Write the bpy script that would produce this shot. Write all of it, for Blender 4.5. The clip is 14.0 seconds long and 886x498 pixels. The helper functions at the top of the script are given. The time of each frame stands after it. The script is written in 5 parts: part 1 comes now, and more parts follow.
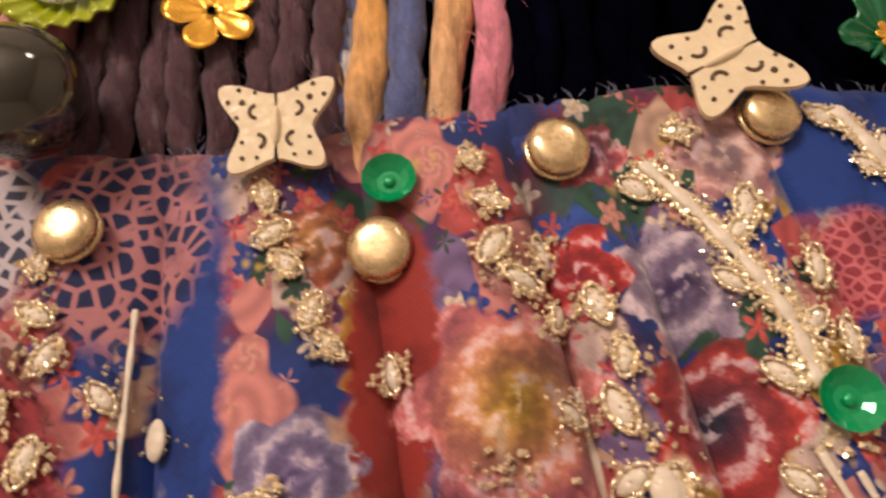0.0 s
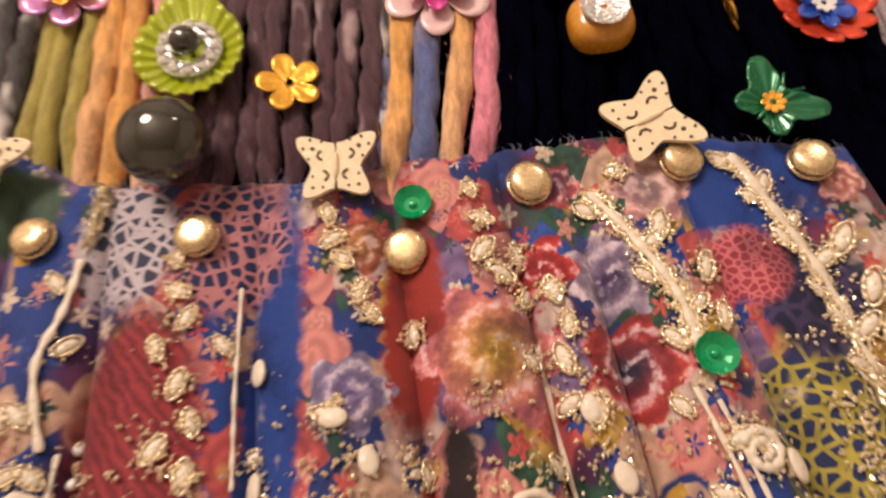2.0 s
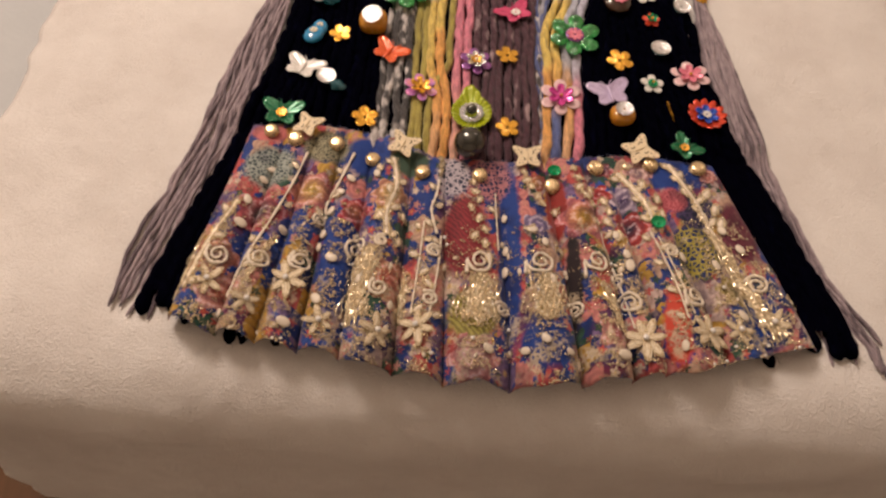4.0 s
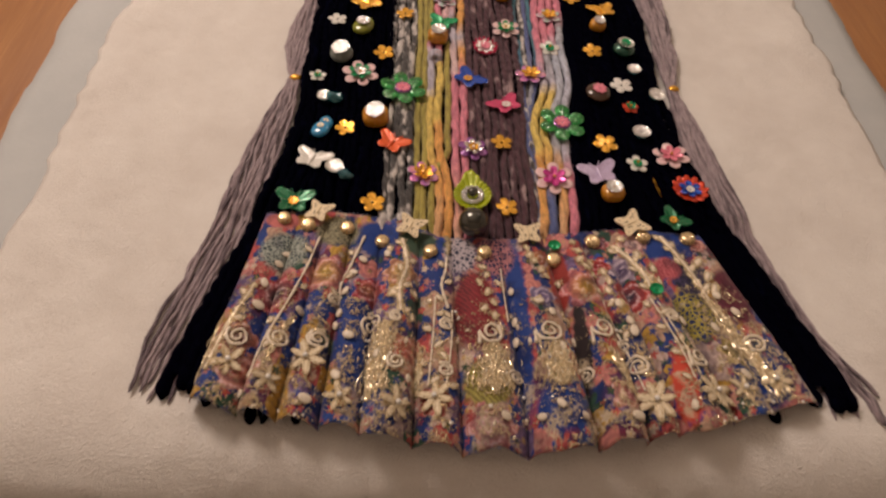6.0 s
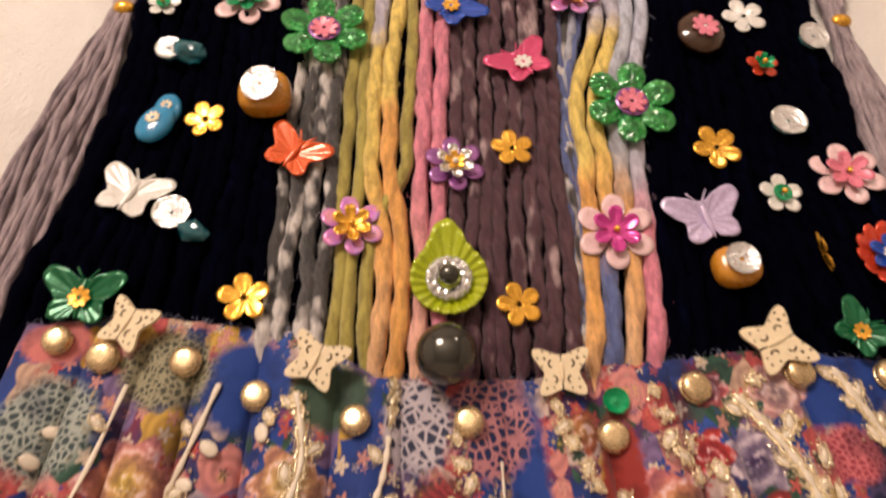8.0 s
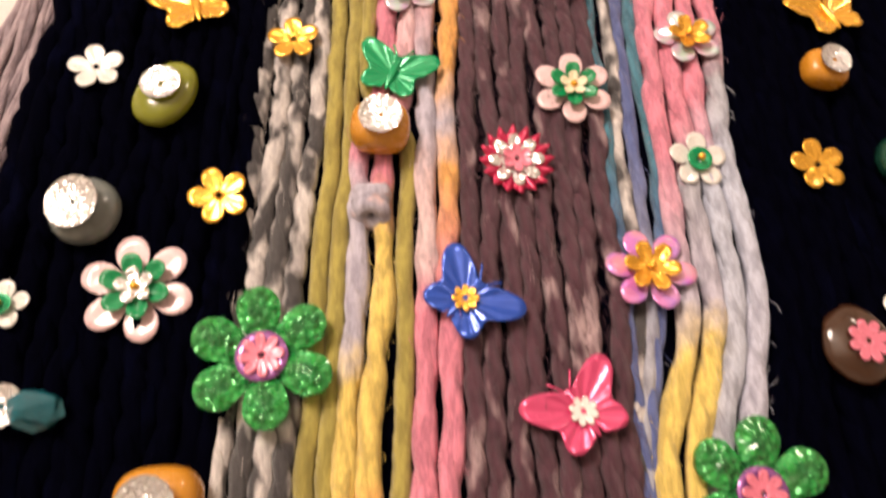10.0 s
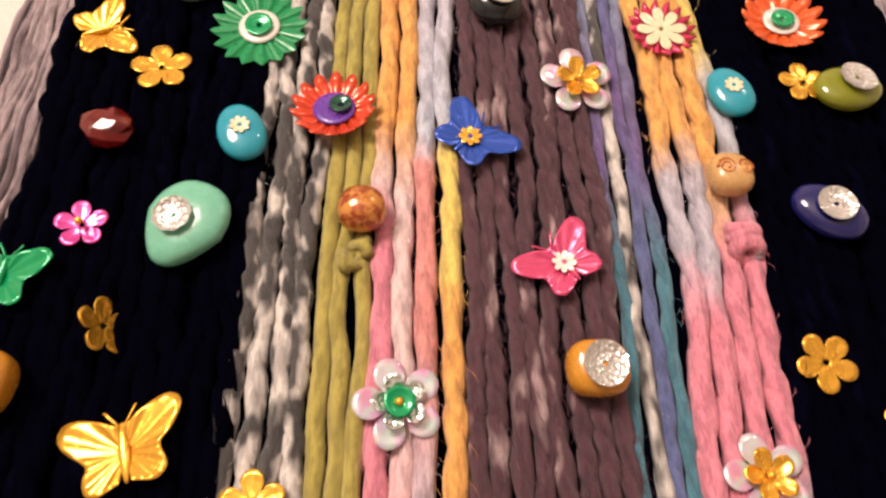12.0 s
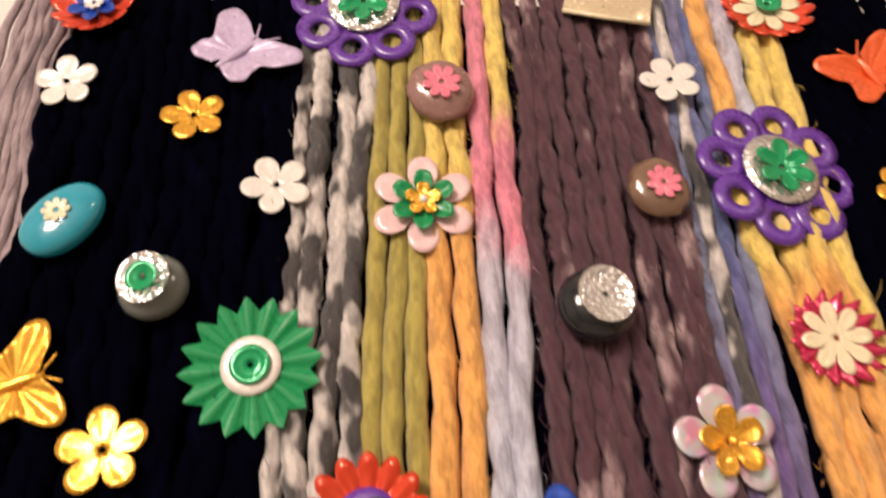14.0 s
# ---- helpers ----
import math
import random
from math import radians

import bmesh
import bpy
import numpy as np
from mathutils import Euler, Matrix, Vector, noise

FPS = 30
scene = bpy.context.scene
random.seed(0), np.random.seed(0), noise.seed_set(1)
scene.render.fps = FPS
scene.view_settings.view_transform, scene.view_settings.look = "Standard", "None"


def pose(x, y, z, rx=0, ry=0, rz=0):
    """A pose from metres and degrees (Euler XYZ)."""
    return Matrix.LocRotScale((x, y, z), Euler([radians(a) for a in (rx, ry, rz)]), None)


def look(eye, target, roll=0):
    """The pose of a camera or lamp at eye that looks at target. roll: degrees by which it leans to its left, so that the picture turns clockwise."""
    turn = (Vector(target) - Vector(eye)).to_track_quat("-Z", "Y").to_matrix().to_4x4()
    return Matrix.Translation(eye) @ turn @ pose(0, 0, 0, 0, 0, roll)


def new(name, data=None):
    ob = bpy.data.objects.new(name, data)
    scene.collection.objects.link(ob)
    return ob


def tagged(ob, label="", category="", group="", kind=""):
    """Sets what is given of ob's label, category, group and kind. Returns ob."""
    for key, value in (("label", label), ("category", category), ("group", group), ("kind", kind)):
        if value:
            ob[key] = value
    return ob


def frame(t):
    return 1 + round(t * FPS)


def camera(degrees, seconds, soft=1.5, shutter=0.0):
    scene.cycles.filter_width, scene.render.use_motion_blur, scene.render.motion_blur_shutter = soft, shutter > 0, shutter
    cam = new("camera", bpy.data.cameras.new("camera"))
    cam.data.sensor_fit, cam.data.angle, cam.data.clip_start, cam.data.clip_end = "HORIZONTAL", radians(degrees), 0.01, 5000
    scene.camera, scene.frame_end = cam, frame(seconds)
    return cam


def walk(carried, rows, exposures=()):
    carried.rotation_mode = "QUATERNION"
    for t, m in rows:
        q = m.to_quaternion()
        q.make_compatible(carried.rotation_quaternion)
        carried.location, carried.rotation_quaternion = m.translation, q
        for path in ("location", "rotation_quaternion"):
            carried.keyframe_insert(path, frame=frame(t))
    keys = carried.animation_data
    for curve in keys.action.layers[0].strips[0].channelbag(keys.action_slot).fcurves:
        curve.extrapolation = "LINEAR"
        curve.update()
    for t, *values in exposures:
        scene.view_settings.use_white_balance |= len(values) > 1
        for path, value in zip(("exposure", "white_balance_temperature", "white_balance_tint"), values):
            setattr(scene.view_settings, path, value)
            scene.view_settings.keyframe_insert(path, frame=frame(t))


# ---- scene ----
cam = camera(67.0, 14.0, soft=2.4, shutter=0.35)
PATH = (
    (0, (0.0320, -0.0508, 0.0804), (0.0401, 0.0184, -0.1071), 4.65),
    (0.5, (0.0512, -0.0551, 0.0805), (0.0496, 0.0150, -0.1068), -1.42),
    (1, (0.0617, -0.0490, 0.0842), (0.0614, 0.0214, -0.1030), -0.08),
    (1.5, (0.0567, -0.0527, 0.0898), (0.0612, 0.0154, -0.0981), 2.94),
    (2, (0.0320, -0.0648, 0.1146), (0.0358, 0.0071, -0.0720), 1.99),
    (2.5, (0.0288, -0.0989, 0.1673), (0.0274, -0.0202, -0.0166), -0.06),
    (3, (0.0059, -0.1478, 0.2274), (0.0087, -0.0610, 0.0472), 4.66),
    (3.5, (-0.0109, -0.1921, 0.2560), (-0.0114, -0.1045, 0.0761), 3.55),
    (3.7, (-0.0207, -0.2011, 0.2712), (-0.0189, -0.1101, 0.0931), 4.93),
    (5.8, (-0.0480, -0.2403, 0.2902), (-0.0374, -0.1241, 0.1277), 5.26),
    (6, (-0.0464, -0.2277, 0.2846), (-0.0369, -0.1077, 0.1249), 5.30),
    (6.5, (-0.0355, -0.1914, 0.2475), (-0.0280, -0.0863, 0.0775), 5.54),
    (7, (-0.0267, -0.1396, 0.2196), (-0.0237, -0.0403, 0.0461), 4.91),
    (7.2, (-0.0210, -0.1221, 0.2082), (-0.0177, -0.0250, 0.0334), 4.58),
    (9.3, (-0.0189, 0.0309, 0.1450), (-0.0096, 0.1104, -0.0382), 6.71),
    (9.5, (-0.0186, 0.0396, 0.1424), (-0.0083, 0.1187, -0.0410), 7.25),
    (10, (-0.0251, 0.0713, 0.1420), (-0.0152, 0.1511, -0.0411), 7.37),
    (10.5, (-0.0279, 0.1038, 0.1470), (-0.0197, 0.1862, -0.0351), 5.66),
    (11, (-0.0281, 0.1338, 0.1495), (-0.0161, 0.2164, -0.0322), 8.26),
    (11.5, (-0.0342, 0.1596, 0.1490), (-0.0205, 0.2473, -0.0302), 9.75),
    (12, (-0.0268, 0.1742, 0.1442), (-0.0155, 0.2631, -0.0346), 7.29),
    (12.5, (-0.0255, 0.1967, 0.1350), (-0.0122, 0.2836, -0.0447), 8.44),
    (13, (-0.0252, 0.2278, 0.1367), (-0.0114, 0.3213, -0.0396), 7.66),
    (13.5, (-0.0309, 0.2431, 0.1314), (-0.0173, 0.3378, -0.0442), 7.86),
    (14, (-0.0390, 0.2692, 0.1252), (-0.0275, 0.3628, -0.0512), 6.10),
)
walk(cam, [(t, look(e, g, r)) for t, e, g, r in PATH],
     exposures=((0.0, -0.5), (2.0, -0.3), (3.2, -0.5), (5.8, -1.08), (7.2, -0.82), (9.3, -0.12), (12.0, -0.2), (14.0, -0.46)))

# ---- light: a warm ceiling lamp over the far end of the table, and the pale room round it
world = bpy.data.worlds.new("room_air")
scene.world = world
world.use_nodes = True
world.node_tree.nodes["Background"].inputs[0].default_value = (1.0, 0.86, 0.74, 1)
world.node_tree.nodes["Background"].inputs[1].default_value = 0.06


def lamp(name, at, size, watts, colour):
    data = bpy.data.lights.new(name, "POINT")
    data.shadow_soft_size, data.energy, data.color = size, watts, colour
    ob = new(name, data)
    ob.location = at
    return ob


lamp("ceiling_lamp_light", (-0.55, 0.62, 1.0), 0.2, 76, (1.0, 0.82, 0.71))
# weak fill added from the right; no fixture stands there
lamp("wall_lamp_light", (0.7, 1.0, 1.0), 0.08, 9, (1.0, 0.82, 0.71))


# ---- materials
class Nodes:
    """Short names for building a node material."""

    def __init__(self, name):
        self.mat = bpy.data.materials.new(name)
        self.mat.use_nodes = True
        self.tree = self.mat.node_tree
        self.bsdf = self.tree.nodes["Principled BSDF"]
        self.coord = self.tree.nodes.new("ShaderNodeTexCoord").outputs["Object"]

    def put(self, node, **values):
        for key, value in values.items():
            sock = self.bsdf.inputs[key.replace("_", " ")]
            if isinstance(value, bpy.types.NodeSocket):
                self.tree.links.new(value, sock)
            else:
                sock.default_value = (*value, 1) if isinstance(value, tuple) and len(value) == 3 else value
        return self

    def set(self, **values):
        return self.put(None, **values)

    def feed(self, sock, value):
        if isinstance(value, bpy.types.NodeSocket):
            self.tree.links.new(value, sock)
        elif isinstance(value, tuple) and len(value) == 3 and sock.type == "RGBA":
            sock.default_value = (*value, 1)
        else:
            sock.default_value = value

    def math(self, op, a, b=0.0, c=0.0):
        n = self.tree.nodes.new("ShaderNodeMath")
        n.operation = op
        for sock, value in zip(n.inputs, (a, b, c)):
            self.feed(sock, value)
        return n.outputs[0]

    def mix(self, fac, a, b, blend="MIX"):
        n = self.tree.nodes.new("ShaderNodeMix")
        n.data_type, n.blend_type = "RGBA", blend
        self.feed(n.inputs[0], fac), self.feed(n.inputs[6], a), self.feed(n.inputs[7], b)
        return n.outputs[2]

    def scaled(self, sx, sy, sz, offset=None):
        n = self.tree.nodes.new("ShaderNodeMapping")
        self.feed(n.inputs[0], self.coord)
        n.inputs["Scale"].default_value = (sx, sy, sz)
        if offset is not None:
            self.feed(n.inputs["Location"], offset)
        return n.outputs[0]

    def noise(self, vector, scale, detail=3.0, rough=0.55):
        n = self.tree.nodes.new("ShaderNodeTexNoise")
        self.feed(n.inputs["Vector"], vector)
        n.inputs["Scale"].default_value, n.inputs["Detail"].default_value, n.inputs["Roughness"].default_value = scale, detail, rough
        return n.outputs["Fac"]

    def voronoi(self, vector, scale, feature="F1"):
        n = self.tree.nodes.new("ShaderNodeTexVoronoi")
        n.feature = feature
        self.feed(n.inputs["Vector"], vector)
        n.inputs["Scale"].default_value = scale
        return n

    def ramp(self, fac, stops, mode="LINEAR"):
        n = self.tree.nodes.new("ShaderNodeValToRGB")
        n.color_ramp.interpolation = mode
        els = n.color_ramp.elements
        while len(els) < len(stops):
            els.new(0.5)
        for el, (at, colour) in zip(els, stops):
            el.position = at
            el.color = (*colour, 1) if isinstance(colour, tuple) else (colour, colour, colour, 1)
        self.feed(n.inputs[0], fac)
        return n.outputs[0]

    def xyz(self, vector=None):
        n = self.tree.nodes.new("ShaderNodeSeparateXYZ")
        self.feed(n.inputs[0], vector or self.coord)
        return n.outputs

    def random(self):
        return self.tree.nodes.new("ShaderNodeObjectInfo").outputs["Random"]

    def bump(self, height, strength=0.5, distance=0.001):
        n = self.tree.nodes.new("ShaderNodeBump")
        n.inputs["Strength"].default_value, n.inputs["Distance"].default_value = strength, distance
        self.feed(n.inputs["Height"], height)
        self.tree.links.new(n.outputs[0], self.bsdf.inputs["Normal"])
        return self


def yarn_material(name, stops=None, colour=None, flecks=None, spread=0.5, pale=0.0, gloss=0.15):
    """Wool: colours change along the strand (stops of metres and colour), with flecks, fine fibres and a soft sheen."""
    n = Nodes(name)
    if stops:
        low, high = stops[0][0], stops[-1][0]
        wobble = n.math("MULTIPLY_ADD", n.noise(n.scaled(160, 160, 160), 1.0), 0.016, -0.008)
        at = n.math("DIVIDE", n.math("SUBTRACT", n.math("ADD", n.xyz()[1], wobble), low), high - low)
        base = n.ramp(at, [((y - low) / (high - low), c) for y, c in stops])
    else:
        base = n.mix(0.0, colour, colour)
    if flecks:
        shade, amount, stretch = flecks
        spots = n.noise(n.scaled(1, stretch, 1, n.random()), 140, 2)
        base = n.mix(n.ramp(spots, [(amount, 0.0), (amount + 0.1, 1.0)]), base, shade)
    slant = n.scaled(1, 0.1, 1)
    slant.node.inputs["Rotation"].default_value = (0, 0, 0.4)
    # random fibre tones, which also put fibre highlights and dark gaps into the colour
    fibre = n.ramp(n.noise(slant, 4600, 2, 0.7), [(0.34, 0.0), (0.66, 1.0)])
    tone = n.noise(n.coord, 260, 2)
    mottle = n.ramp(n.noise(n.scaled(1, 0.3, 1), 520, 2), [(0.42, 0.0), (0.62, 0.55)])
    base = n.mix(mottle, base, n.mix(1.0, base, (0.42, 0.40, 0.44), "MULTIPLY"))
    base = n.mix(n.math("MULTIPLY", fibre, spread), base, n.mix(1.0, base, (0.45, 0.42, 0.45), "MULTIPLY"))
    base = n.mix(n.math("MULTIPLY", tone, 0.5), base, n.mix(1.0, base, (1.28, 1.25, 1.22), "MULTIPLY"))
    n.set(Base_Color=base, Roughness=0.92 if gloss < 0.3 else 0.62, Sheen_Weight=max(0.0, 0.22 + pale), Sheen_Roughness=0.5, Specular_IOR_Level=gloss)
    return n.bump(fibre, 0.5, 0.0008).mat


def glossy(name, colour, metal=0.0, rough=0.18, film=0.0, clear=0.0, wave=0.25, coat=0.5):
    """Pressed plastic, foil, stone or glass with slight unevenness."""
    n = Nodes(name)
    cloud = n.noise(n.coord, 500, 3)
    base = n.mix(n.math("MULTIPLY", cloud, 0.5), colour, n.mix(1.0, colour, (0.55, 0.5, 0.45), "MULTIPLY"))
    n.set(Base_Color=base, Metallic=metal, Roughness=n.ramp(n.noise(n.coord, 900, 2), [(0.3, rough * 0.6), (0.75, rough * 1.6)]),
          Coat_Weight=coat, Coat_Roughness=0.08, Transmission_Weight=clear, IOR=1.5)
    if film:
        n.set(Thin_Film_Thickness=film, Thin_Film_IOR=1.6)
    if wave:
        n.bump(n.noise(n.coord, 420, 2), wave, 0.0005)
    return n.mat


def iridescent(name, a, b, c, metal=0.15):
    """Holographic foil: patches of changing hue under a thin film."""
    n = Nodes(name)
    cells = n.voronoi(n.coord, 260)
    hue = n.ramp(n.noise(n.coord, 150, 1), [(0.35, a), (0.5, b), (0.65, c)])
    base = n.mix(0.25, hue, cells.outputs["Color"], "SOFT_LIGHT")
    n.set(Base_Color=base, Metallic=metal, Roughness=0.16, Coat_Weight=0.6, Thin_Film_Thickness=480.0, Thin_Film_IOR=1.7)
    return n.bump(cells.outputs["Distance"], 0.25, 0.0005).mat


MATS = {
    "gold": glossy("gold_foil", (0.93, 0.49, 0.05), 0.65, 0.2),
    "white": glossy("pearl_white_plastic", (0.82, 0.80, 0.76), 0.05, 0.22),
    "silver": glossy("silver_foil", (0.86, 0.86, 0.86), 0.4, 0.14, film=350.0, wave=0.7),
    "blush": glossy("blush_pearl_plastic", (0.86, 0.60, 0.62), 0.0, 0.25),
    "cream": glossy("cream_plastic", (0.85, 0.76, 0.52), 0.0, 0.3),
    "green": glossy("green_foil", (0.0, 0.27, 0.085), 0.0, 0.36, coat=0.2),
    "deep_green": glossy("deep_green_foil", (0.0, 0.14, 0.05), 0.35, 0.18),
    "emerald": glossy("emerald_plastic", (0.0, 0.36, 0.13), 0.25, 0.15),
    "red": glossy("red_foil", (0.78, 0.07, 0.025), 0.35, 0.16),
    "orange": glossy("orange_red_plastic", (0.85, 0.13, 0.03), 0.2, 0.2),
    "raspberry": glossy("raspberry_foil", (0.62, 0.03, 0.11), 0.35, 0.18),
    "pink": glossy("pink_plastic", (0.82, 0.22, 0.32), 0.1, 0.22),
    "hot_pink": glossy("hot_pink_foil", (0.74, 0.08, 0.22), 0.35, 0.18),
    "magenta": glossy("magenta_foil", (0.72, 0.05, 0.38), 0.45, 0.14, film=450.0),
    "violet": glossy("violet_foil", (0.36, 0.12, 0.42), 0.45, 0.16, film=450.0),
    "orchid": iridescent("orchid_foil", (0.62, 0.2, 0.5), (0.5, 0.22, 0.6), (0.75, 0.35, 0.45)),
    "lavender": glossy("lavender_plastic", (0.58, 0.48, 0.72), 0.1, 0.22),
    "blue": glossy("blue_foil", (0.02, 0.09, 0.55), 0.35, 0.16),
    "purple": glossy("purple_plastic", (0.13, 0.035, 0.36), 0.0, 0.3),
    "iridescent": iridescent("rainbow_foil", (0.66, 0.44, 0.64), (0.55, 0.68, 0.64), (0.66, 0.36, 0.52)),
    "turquoise": glossy("turquoise_stone", (0.02, 0.34, 0.48), 0.0, 0.16, wave=0.1),
    "blue_stone": glossy("blue_stone", (0.03, 0.28, 0.55), 0.0, 0.14, wave=0.1),
    "olive": glossy("olive_stone", (0.22, 0.24, 0.02), 0.0, 0.12, wave=0.1),
    "navy_stone": glossy("navy_stone", (0.012, 0.014, 0.12), 0.0, 0.1, wave=0.05),
    "jade": glossy("jade_stone", (0.18, 0.52, 0.38), 0.0, 0.2, wave=0.15),
    "amber": glossy("mustard_resin", (0.62, 0.27, 0.025), 0.0, 0.22, wave=0.1),
    "smoke": glossy("smoky_glass", (0.24, 0.27, 0.26), 0.1, 0.1, clear=0.3, wave=0.05),
    "dark_green": glossy("dark_green_pearl", (0.015, 0.09, 0.06), 0.5, 0.14, wave=0.05),
    "black": glossy("black_resin", (0.008, 0.012, 0.016), 0.0, 0.12, wave=0.15),
    "teal": glossy("teal_glass", (0.02, 0.20, 0.26), 0.0, 0.08, clear=0.5, wave=0.1),
    "garnet": glossy("garnet_glass", (0.24, 0.012, 0.012), 0.0, 0.08, clear=0.4, wave=0.1),
    "rose_brown": glossy("rose_brown_resin", (0.36, 0.2, 0.18), 0.0, 0.2, clear=0.2),
    "clear_brown": glossy("clear_brown_resin", (0.34, 0.21, 0.14), 0.0, 0.12, clear=0.45),
    "dark_brown": glossy("dark_brown_glass", (0.07, 0.03, 0.015), 0.0, 0.1, clear=0.25),
    "lime": glossy("lime_plastic", (0.42, 0.5, 0.01), 0.1, 0.2),
    "pearl": glossy("black_pearl", (0.10, 0.10, 0.09), 0.85, 0.1, wave=0.05),
    "brass": glossy("brass", (0.86, 0.66, 0.38), 0.85, 0.26, wave=0.04),
    "copper": glossy("copper_resin", (0.48, 0.14, 0.03), 0.35, 0.2),
    "wood": glossy("pale_plywood", (0.84, 0.70, 0.47), 0.0, 0.6, wave=0.4, coat=0.0),
    "hole": glossy("hole_shade", (0.10, 0.06, 0.03), 0.0, 0.7, coat=0.0),
    "bone": glossy("carved_tan_resin", (0.62, 0.36, 0.14), 0.0, 0.3),
    "lace": glossy("cream_lace_thread", (0.78, 0.69, 0.56), 0.0, 0.4, wave=0.8, coat=0.0),
    "glitter": glossy("gold_lame", (1.0, 0.86, 0.60), 0.62, 0.2, wave=0.6, coat=0.6),
}


def copper_mottle():
    n = Nodes("mottled_copper_resin")
    base = n.ramp(n.noise(n.coord, 330, 2), [(0.42, (0.32, 0.06, 0.015)), (0.55, (0.62, 0.26, 0.06))])
    n.set(Base_Color=base, Roughness=0.2, Metallic=0.25, Coat_Weight=0.5)
    return n.mat


def crystal_foil():
    """Faceted silver foil that throws small coloured glints."""
    n = Nodes("faceted_silver_foil")
    cells = n.voronoi(n.coord, 1000)
    tint = n.mix(0.22, (0.86, 0.86, 0.86), cells.outputs["Color"], "SOFT_LIGHT")
    n.set(Base_Color=tint, Metallic=0.85, Roughness=0.14, Coat_Weight=0.5, Thin_Film_Thickness=380.0, Thin_Film_IOR=1.6)
    return n.bump(cells.outputs["Distance"], 0.5, 0.0008).mat


def lame_cloth():
    """Crinkled gold-cream metallic cloth."""
    n = Nodes("gold_lame_cloth")
    cells = n.voronoi(n.scaled(1, 0.45, 1), 1100)
    base = n.ramp(n.noise(n.scaled(1, 0.5, 1), 420, 3), [(0.35, (0.50, 0.40, 0.20)), (0.48, (0.84, 0.76, 0.54)), (0.62, (0.93, 0.88, 0.79))])
    n.set(Base_Color=base, Metallic=0.3, Roughness=0.26)
    return n.bump(cells.outputs["Distance"], 1.0, 0.0012).mat


def clear_green():
    """Clear green plastic, faceted, with glinting cells."""
    n = Nodes("clear_green_plastic")
    cells = n.voronoi(n.coord, 640)
    base = n.ramp(n.noise(n.coord, 300, 2), [(0.35, (0.01, 0.24, 0.04)), (0.6, (0.06, 0.62, 0.13))])
    base = n.mix(0.2, base, cells.outputs["Color"], "SOFT_LIGHT")
    n.set(Base_Color=base, Metallic=0.15, Roughness=0.1, Transmission_Weight=0.5, IOR=1.5, Coat_Weight=0.8, Coat_Roughness=0.05)
    return n.bump(cells.outputs["Distance"], 0.8, 0.0012).mat


def lily_petal():
    """Cream lace petal with gold streaks along it."""
    n = Nodes("streaked_cream_lace")
    streak = n.noise(n.scaled(1, 0.12, 1), 2300, 2)
    base = n.ramp(streak, [(0.40, (0.42, 0.29, 0.13)), (0.50, (0.76, 0.64, 0.44)), (0.64, (0.76, 0.66, 0.50))])
    n.set(Base_Color=base, Roughness=0.45, Metallic=0.1)
    return n.bump(streak, 0.9, 0.0008).mat


MATS["green_glass"] = clear_green()
MATS["lily"] = lily_petal()
MATS["lame"] = lame_cloth()
MATS["copper"] = copper_mottle()
MATS["silver"] = crystal_foil()


# ---- mesh makers
def part(name, bm, mat, parent=None, label="", smooth=True, closed=True):
    mesh = bpy.data.meshes.new(name)
    if closed:
        bmesh.ops.recalc_face_normals(bm, faces=bm.faces)
    for face in bm.faces:
        face.smooth = smooth
    bm.to_mesh(mesh)
    bm.free()
    mesh.materials.append(MATS[mat] if isinstance(mat, str) else mat)
    ob = new(name, mesh)
    if parent is not None:
        ob.parent = parent
    if label:
        tagged(ob, label)
    return ob


def thing(name, label, category, at, turn=0.0, tilt=(0.0, 0.0), group=""):
    ob = new(name)
    ob.empty_display_size = 0.005
    ob.matrix_world = pose(*at, tilt[0], tilt[1], turn)
    return tagged(ob, label, category, group)


def sheet(bm, radius, height, sides=60, rings=5, hole=0.0, thick=0.0004, z=0.0, start=0.0, end=2 * math.pi, move=(0, 0)):
    """A thin pressed sheet whose rim and relief are functions of the angle (and of the way out from the middle)."""
    closed = end - start > 6.28
    count = sides if closed else sides + 1
    grid = []
    for side in (1, 0):
        layer = []
        for i in range(count):
            a = start + (end - start) * i / sides
            rim = radius(a)
            row = []
            for j in range(rings + 1):
                s = j / rings
                r = hole + (rim - hole) * s
                row.append(bm.verts.new((move[0] + r * math.sin(a), move[1] + r * math.cos(a), z + height(s, a) + thick * (side - 1))))
            layer.append(row)
        grid.append(layer)
    for i in range(sides):
        k = (i + 1) % count
        for layer in grid:
            for j in range(rings):
                quad = [layer[i][j], layer[k][j], layer[k][j + 1], layer[i][j + 1]]
                bm.faces.new(quad)
        for j in (0, rings):
            bm.faces.new((grid[0][i][j], grid[0][k][j], grid[1][k][j], grid[1][i][j]))
    if hole == 0.0:
        bmesh.ops.remove_doubles(bm, verts=bm.verts, dist=1e-7)
    return bm


def petal_rim(r, n, waist=0.42, sharp=0.55):
    return lambda a: r * (waist + (1 - waist) * abs(math.cos(n * a / 2)) ** sharp)


def petal_relief(n, cup, ridge):
    return lambda s, a: cup * s * s - ridge * s * (1 - abs(math.cos(n * a / 2))) - ridge * 0.5 * s * abs(math.cos(n * a / 2)) ** 8


def petals(r, n=5, z=0.0, cup=0.0007, ridge=0.0006, waist=0.42, sharp=0.55, hole=0.0006):
    return sheet(bmesh.new(), petal_rim(r, n, waist, sharp), petal_relief(n, cup, ridge), n * 14, 6, hole, 0.0003, z)


